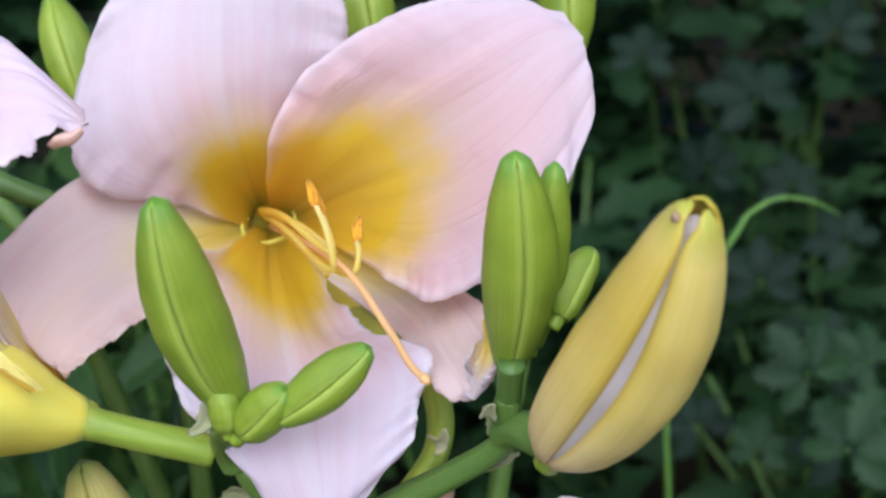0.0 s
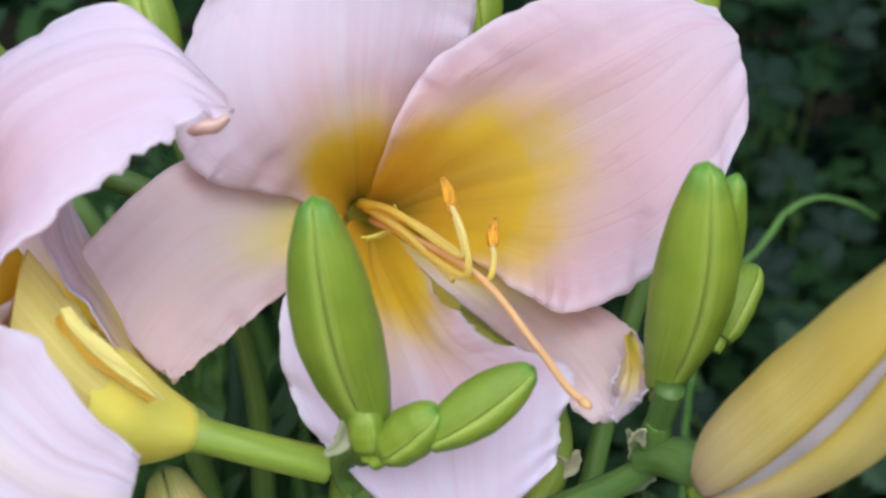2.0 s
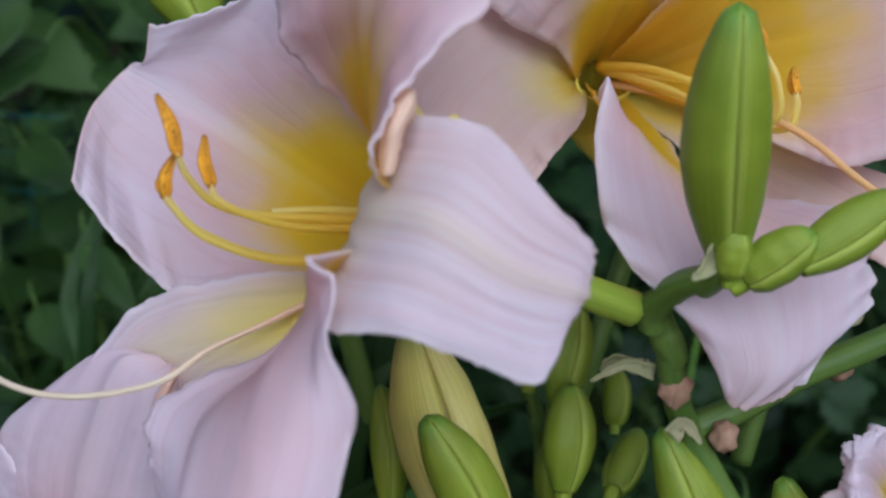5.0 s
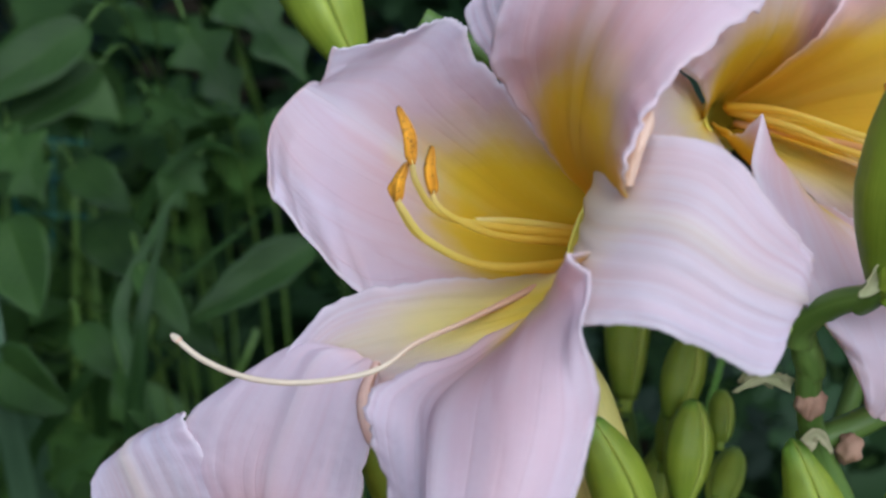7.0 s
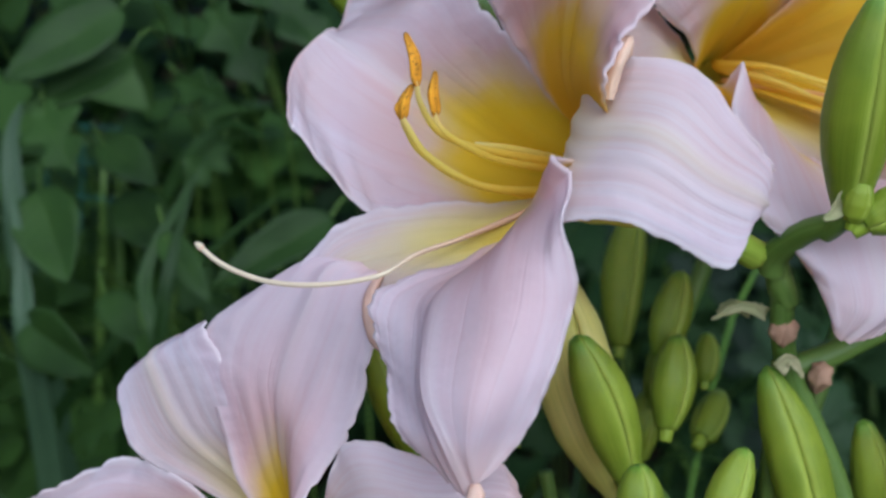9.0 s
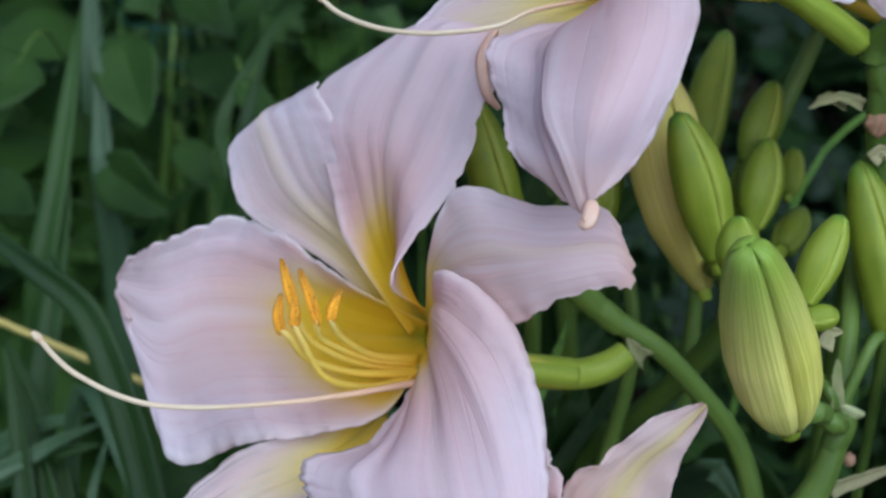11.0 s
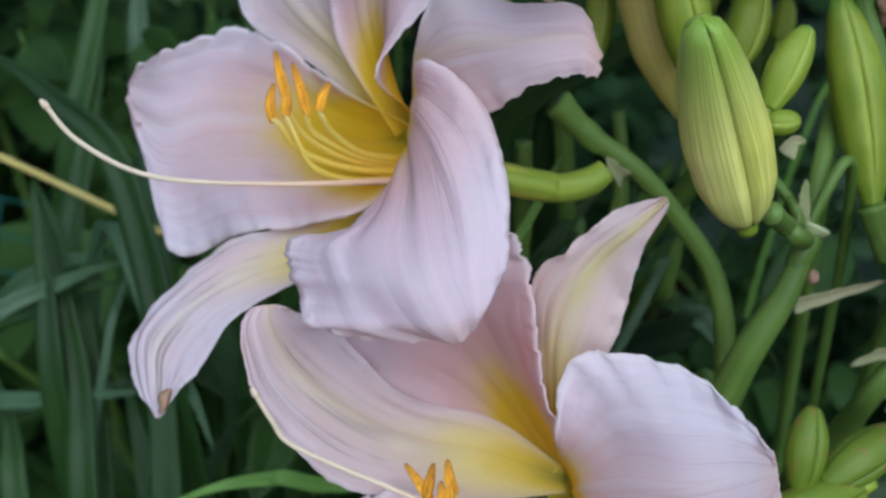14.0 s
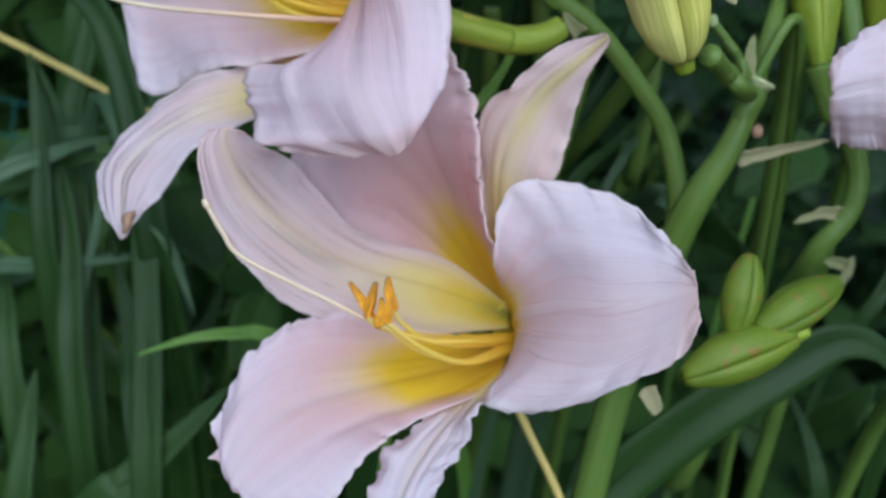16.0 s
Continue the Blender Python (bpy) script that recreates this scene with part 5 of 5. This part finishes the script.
# -- plant netting --
def netting(corner, right, down, columns, rows, gap):
    ob = thing("plant_netting", corner, "thin teal plastic plant netting among leaves", "netting")
    r, d = Vector(right), Vector(down)
    for k in range(columns):
        sag = [r * (gap * k) + d * (gap * rows * q / 6) + Vector((0.004 * noise.noise(Vector((k, q, 1))), 0, 0.004 * noise.noise(Vector((k, q, 4))))) for q in range(7)]
        part("cord", sweep_mesh(sag, [0.0007] * 7, 6, 24), cord_mat, ob)
    for k in range(rows):
        sag = [d * (gap * k) + r * (gap * columns * q / 6) + Vector((0, 0, 0.006 * noise.noise(Vector((k, q, 9))))) for q in range(7)]
        part("cord", sweep_mesh(sag, [0.0007] * 7, 6, 24), cord_mat, ob)


netting((-0.318, 0.746, 0.652), (0.987, -0.122, -0.102), (-0.067, -0.235, -0.970), 2, 3, 0.024)
netting((-0.404, 0.575, 0.476), (0.987, -0.122, -0.102), (-0.067, -0.235, -0.970), 2, 4, 0.022)

# ---- ground ----
def ground():
    bm = bmesh.new()
    n, rows = 60, []
    for i in range(n + 1):
        row = []
        for j in range(n + 1):
            x, y = ((2 * q / n - 1) for q in (i, j))
            x, y = (math.copysign(abs(q) ** 4 * 150 + abs(q) * 3, q) for q in (x, y))
            row.append(bm.verts.new((x, y, 0.03 * noise.noise(Vector((x * 1.7, y * 1.7, 0))))))
        rows.append(row)
    for i in range(n):
        for j in range(n):
            bm.faces.new((rows[i][j], rows[i + 1][j], rows[i + 1][j + 1], rows[i][j + 1]))
    ob = part("ground", bm, soil_mat, None)
    tagged(ob, "dark damp garden soil under the plants", "ground", kind="structure")


ground()


# ---- background plants ----
def leaf_rows(shape, n):
    """Half-width along the leaf, 0 to 1."""
    if shape == "ovate":
        return [0.30 * math.sin(math.pi * min(1, (i / n) ** 0.75)) ** 0.8 + (0.004 if 0 < i < n else 0) for i in range(n + 1)]
    if shape == "lobed":
        return [0.05 + 0.27 * math.sin(math.pi * i / n) ** 0.7 * (0.62 + 0.38 * math.cos(i * 2.1)) if 0 < i < n else 0.012 for i in range(n + 1)]
    return [0.16 * math.sin(math.pi * min(1, (i / n) ** 0.8)) + 0.004 for i in range(n + 1)]


def add_leaf(data, place, way, normal, size, shape, rnd, n=7):
    way = way.normalized()
    side = way.cross(normal).normalized()
    up = side.cross(way)
    half = leaf_rows(shape, n)
    droop, fold = rnd.uniform(0.1, 0.45), rnd.uniform(0.05, 0.25)
    verts, faces = data
    s = len(verts)
    for i in range(n + 1):
        v = i / n
        c = place + way * (size * v) - up * (size * droop * v * v)
        h = half[i] * size
        for u in (-1, 0, 1):
            wob = 0.06 * size * noise.noise(Vector((place.x * 40 + v * 3, u * 3, place.z * 40)))
            verts.append(c + side * (h * u) + up * (fold * h * abs(u) + wob * abs(u)))
    for i in range(n):
        for u in (0, 1):
            a = s + i * 3 + u
            faces.append((a, a + 1, a + 4, a + 3))


def stuff(name, data, mat, parent):
    me = bpy.data.meshes.new(name)
    me.from_pydata([tuple(v) for v in data[0]], [], data[1])
    for p in me.polygons:
        p.use_smooth = True
    me.materials.append(mat)
    ob = new(name, me)
    ob.parent = parent
    ob["kind"] = "stuff"
    return ob


def bush(x, y, width, depth, low, high, count, size, shape, mat, label, seed):
    rnd = random.Random(seed)
    ob = thing("garden_shrub", (x, y, 0), label, "plant", "plants behind the flowers")
    data = ([], [])
    for k in range(9):
        foot = Vector((rnd.uniform(-0.2, 0.2) * width, rnd.uniform(-0.2, 0.2) * depth, 0))
        top = Vector((rnd.uniform(-0.45, 0.45) * width, rnd.uniform(-0.4, 0.4) * depth, rnd.uniform(0.6, 0.95) * high))
        part("branch", sweep_mesh([foot, foot.lerp(top, 0.5) + Vector((0, 0, 0.05)), top], [0.006, 0.004, 0.002], 6, 8), stem_mat, ob)
    clumps = [Vector((rnd.uniform(-0.5, 0.5) * width, rnd.uniform(-0.5, 0.5) * depth, rnd.uniform(low, high))) for _ in range(max(6, count // 9))]
    for k in range(count):
        c = clumps[k % len(clumps)]
        p = c + Vector((rnd.gauss(0, 0.035), rnd.gauss(0, 0.035), rnd.gauss(0, 0.03)))
        a = rnd.uniform(0, 2 * math.pi)
        way = Vector((math.cos(a), math.sin(a) - 0.3, rnd.uniform(-0.5, 0.45)))
        nor = Vector((rnd.uniform(-0.4, 0.4), rnd.uniform(-0.9, 0.1), 1))
        add_leaf(data, p, way, nor, size * rnd.uniform(0.55, 1.25), shape, rnd)
    stuff("foliage", data, mat, ob)
    return ob


# far and low shrubs get the leaf colours with shade painted in
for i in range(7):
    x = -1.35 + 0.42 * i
    bush(x, 1.75 + 0.1 * (i % 3), 0.7, 0.5, 0.02, 1.15, 800, 0.11, "lobed", dark_leaf_mat, "shrub with lobed leaves, shade put into their dark colour", 40 + i)
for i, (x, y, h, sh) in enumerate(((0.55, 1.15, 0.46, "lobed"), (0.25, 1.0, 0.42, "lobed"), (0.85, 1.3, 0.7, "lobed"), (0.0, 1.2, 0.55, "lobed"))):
    bush(x, y, 0.42, 0.4, 0.05, h, 230, 0.085, sh, mid_leaf_mat if i < 2 else dark_leaf_mat, "low plant with cut leaves, shade put into their dark colour", 60 + i)
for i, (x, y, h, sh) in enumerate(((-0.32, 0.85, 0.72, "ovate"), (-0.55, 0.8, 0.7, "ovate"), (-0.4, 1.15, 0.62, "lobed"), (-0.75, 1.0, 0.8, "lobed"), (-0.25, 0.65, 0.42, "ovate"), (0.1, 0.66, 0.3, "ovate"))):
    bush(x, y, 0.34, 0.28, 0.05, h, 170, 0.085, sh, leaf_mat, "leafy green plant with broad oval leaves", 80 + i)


def broad_leaf(base, tip, half, shape, seed):
    """A single broad leaf on its stalk: a bowed, folded blade with a toothed or lobed outline."""
    rnd = random.Random(200 + seed)
    b, t = Vector(base), Vector(tip)
    ob = thing("broad_leaf", b, "broad green leaf with lobed edge" if shape == "lobed" else "broad oval green leaf with pale midrib", "leaf", "broad leaves behind the flowers")
    way = t - b
    length = way.length
    way.normalize()
    face = Vector((rnd.uniform(-0.5, 0.5), -1.0, rnd.uniform(0.2, 1.1))).normalized()
    side = way.cross(face).normalized()
    up = side.cross(way)
    n, us = 22, [-1, -0.72, -0.4, -0.12, 0, 0.12, 0.4, 0.72, 1]
    droop, fold = rnd.uniform(-0.05, 0.22), rnd.uniform(0.1, 0.5)
    grid = []
    for i in range(n + 1):
        v = i / n
        body = max(0.0, math.sin(math.pi * v ** 0.72)) ** 0.75
        row = []
        for u in us:
            edge = 1 + 0.10 * noise.noise(Vector((v * 7, u * 2, seed)))
            if shape == "lobed":
                edge *= 0.68 + 0.32 * math.cos(v * 17 + (0.4 if u > 0 else 0.0))
            h = half * body * edge + 0.0004
            p = way * (length * (v - 0.05 * abs(u) * (shape == "lobed"))) + side * (u * h)
            p += up * (fold * abs(u) * h - droop * length * v * v + 0.10 * half * noise.noise(Vector((v * 4, u * 1.5, seed * 2.1))))
            row.append(p)
        grid.append(row)
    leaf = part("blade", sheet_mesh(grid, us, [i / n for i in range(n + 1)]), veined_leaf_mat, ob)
    solid = leaf.modifiers.new("thickness", "SOLIDIFY")
    solid.thickness, solid.offset = 0.0005, 0
    foot = Vector((rnd.uniform(-0.05, 0.05), 0.30, -b.z))
    part("leaf_stalk", sweep_mesh([way * 0.004, -way * 0.015 + Vector((0, 0.04, -0.01)), Vector((0.5 * foot.x, 0.26, -0.25 * b.z)), foot], [0.0007, 0.0008, 0.0012, 0.002], 6, 20), stem_mat, ob)
    return ob


def cut_leaf(place, size, seed, mat=dull_cut_leaf_mat):
    """A divided leaf: five toothed leaflets spread like fingers from one stalk."""
    rnd = random.Random(500 + seed)
    c = Vector(place)
    ob = thing("divided_leaf", c, "dull green divided leaf with toothed leaflets, darkened for shade" if mat is dull_cut_leaf_mat else "fresh green divided leaf with toothed leaflets", "leaf", "divided leaves in the shade")
    face = Vector((rnd.uniform(-0.4, 0.4), -1.0, rnd.uniform(0.3, 0.9))).normalized()
    right = face.cross(Vector((0, 0, 1))).normalized()
    top = right.cross(face)
    spin = rnd.uniform(-0.6, 0.6)
    for k in range(5):
        a = spin + (k - 2) * 0.95
        way = (top * math.cos(a) + right * math.sin(a)).normalized()
        side = way.cross(face).normalized()
        length = size * (1 - 0.12 * abs(k - 2)) * rnd.uniform(0.85, 1.1)
        n, us = 16, [-1, -0.5, 0, 0.5, 1]
        grid = []
        for i in range(n + 1):
            v = i / n
            h = length * 0.40 * max(0.0, math.sin(math.pi * v ** 1.1)) ** 0.8 * (0.74 + 0.26 * math.cos(v * 25 + k)) + 0.0005
            grid.append([way * (length * (0.12 + v)) + side * (u * h) + face * (0.25 * abs(u) * h - 0.18 * length * v * v) for u in us])
        leaf = part("leaflet", sheet_mesh(grid, us, [i / n for i in range(n + 1)]), mat, ob)
        solid = leaf.modifiers.new("thickness", "SOLIDIFY")
        solid.thickness, solid.offset = 0.0006, 0
    part("leaf_stalk", sweep_mesh([Vector((0, 0, 0)), Vector((0.01, 0.08, -0.02)), Vector((0.02, 0.3, -c.z * 0.4)), Vector((0.02, 0.32, -c.z))], [0.001, 0.0012, 0.0016, 0.002], 6, 20), stem_mat, ob)
    return ob


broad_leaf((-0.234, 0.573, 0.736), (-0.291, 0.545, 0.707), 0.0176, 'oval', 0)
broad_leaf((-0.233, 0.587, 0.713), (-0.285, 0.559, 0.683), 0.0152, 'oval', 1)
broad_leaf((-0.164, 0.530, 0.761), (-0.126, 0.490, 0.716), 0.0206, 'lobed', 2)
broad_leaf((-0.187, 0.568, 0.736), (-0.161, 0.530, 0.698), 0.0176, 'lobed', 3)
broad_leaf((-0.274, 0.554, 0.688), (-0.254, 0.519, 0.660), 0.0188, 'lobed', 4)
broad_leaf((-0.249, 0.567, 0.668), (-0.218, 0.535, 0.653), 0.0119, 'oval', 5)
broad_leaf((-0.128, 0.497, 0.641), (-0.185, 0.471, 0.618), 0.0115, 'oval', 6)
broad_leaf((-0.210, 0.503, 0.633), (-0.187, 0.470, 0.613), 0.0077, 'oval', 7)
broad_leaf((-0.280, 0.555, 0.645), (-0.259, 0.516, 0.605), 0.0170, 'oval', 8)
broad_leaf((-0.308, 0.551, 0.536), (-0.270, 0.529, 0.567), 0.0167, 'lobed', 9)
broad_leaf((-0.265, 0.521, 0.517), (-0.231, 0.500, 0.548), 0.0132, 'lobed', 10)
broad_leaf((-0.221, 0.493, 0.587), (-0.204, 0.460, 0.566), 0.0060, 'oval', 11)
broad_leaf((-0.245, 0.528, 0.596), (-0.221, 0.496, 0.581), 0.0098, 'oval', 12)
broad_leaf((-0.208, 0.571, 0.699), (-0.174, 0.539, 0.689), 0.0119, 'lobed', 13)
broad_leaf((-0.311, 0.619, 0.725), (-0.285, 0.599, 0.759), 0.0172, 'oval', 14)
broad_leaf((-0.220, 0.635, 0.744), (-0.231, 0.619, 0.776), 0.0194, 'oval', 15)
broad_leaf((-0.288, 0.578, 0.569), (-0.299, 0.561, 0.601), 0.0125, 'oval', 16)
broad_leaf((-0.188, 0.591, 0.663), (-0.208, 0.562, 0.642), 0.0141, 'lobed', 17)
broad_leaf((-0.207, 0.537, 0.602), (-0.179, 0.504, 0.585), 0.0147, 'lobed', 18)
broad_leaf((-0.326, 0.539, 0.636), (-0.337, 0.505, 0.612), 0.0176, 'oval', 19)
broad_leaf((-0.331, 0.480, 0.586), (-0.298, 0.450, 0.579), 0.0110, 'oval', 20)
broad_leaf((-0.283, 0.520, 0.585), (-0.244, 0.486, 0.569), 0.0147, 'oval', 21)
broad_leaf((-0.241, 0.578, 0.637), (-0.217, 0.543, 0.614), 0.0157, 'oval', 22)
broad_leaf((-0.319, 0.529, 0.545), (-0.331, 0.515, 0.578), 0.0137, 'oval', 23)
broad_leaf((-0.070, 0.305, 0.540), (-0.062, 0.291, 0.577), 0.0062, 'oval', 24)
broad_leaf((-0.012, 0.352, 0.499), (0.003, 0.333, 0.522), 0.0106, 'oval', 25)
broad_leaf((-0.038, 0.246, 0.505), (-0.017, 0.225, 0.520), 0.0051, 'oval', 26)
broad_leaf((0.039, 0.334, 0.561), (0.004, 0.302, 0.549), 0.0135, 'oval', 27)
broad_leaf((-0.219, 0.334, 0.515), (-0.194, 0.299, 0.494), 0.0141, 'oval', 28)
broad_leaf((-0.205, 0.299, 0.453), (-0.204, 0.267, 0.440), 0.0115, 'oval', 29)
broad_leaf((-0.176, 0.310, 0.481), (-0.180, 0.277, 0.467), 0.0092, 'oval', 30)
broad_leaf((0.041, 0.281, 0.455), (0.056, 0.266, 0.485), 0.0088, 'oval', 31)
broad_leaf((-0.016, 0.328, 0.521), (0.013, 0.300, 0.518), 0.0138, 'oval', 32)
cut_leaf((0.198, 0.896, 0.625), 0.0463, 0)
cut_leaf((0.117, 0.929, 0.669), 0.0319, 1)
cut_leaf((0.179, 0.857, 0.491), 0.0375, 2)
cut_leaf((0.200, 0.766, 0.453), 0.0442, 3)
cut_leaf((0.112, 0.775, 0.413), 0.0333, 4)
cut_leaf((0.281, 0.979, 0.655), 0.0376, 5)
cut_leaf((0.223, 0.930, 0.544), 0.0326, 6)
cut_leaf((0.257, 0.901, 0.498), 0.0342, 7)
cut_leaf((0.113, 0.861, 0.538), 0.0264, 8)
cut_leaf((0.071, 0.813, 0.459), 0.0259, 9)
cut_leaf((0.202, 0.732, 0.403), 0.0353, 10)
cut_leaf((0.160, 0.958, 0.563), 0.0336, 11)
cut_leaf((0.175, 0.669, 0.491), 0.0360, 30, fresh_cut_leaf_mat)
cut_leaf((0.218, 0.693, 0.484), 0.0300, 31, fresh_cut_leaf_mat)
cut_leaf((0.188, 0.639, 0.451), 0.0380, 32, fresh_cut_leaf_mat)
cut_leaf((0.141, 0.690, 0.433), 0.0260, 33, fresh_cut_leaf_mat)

rnd = random.Random(5)
for i in range(11):
    x, y = rnd.uniform(-0.62, -0.08), rnd.uniform(0.36, 0.66)
    lean, h = rnd.uniform(-0.22, 0.22), rnd.uniform(0.28, 0.45)
    if x > -0.25:
        h *= 0.8
    over = rnd.uniform(0.0, 0.1)
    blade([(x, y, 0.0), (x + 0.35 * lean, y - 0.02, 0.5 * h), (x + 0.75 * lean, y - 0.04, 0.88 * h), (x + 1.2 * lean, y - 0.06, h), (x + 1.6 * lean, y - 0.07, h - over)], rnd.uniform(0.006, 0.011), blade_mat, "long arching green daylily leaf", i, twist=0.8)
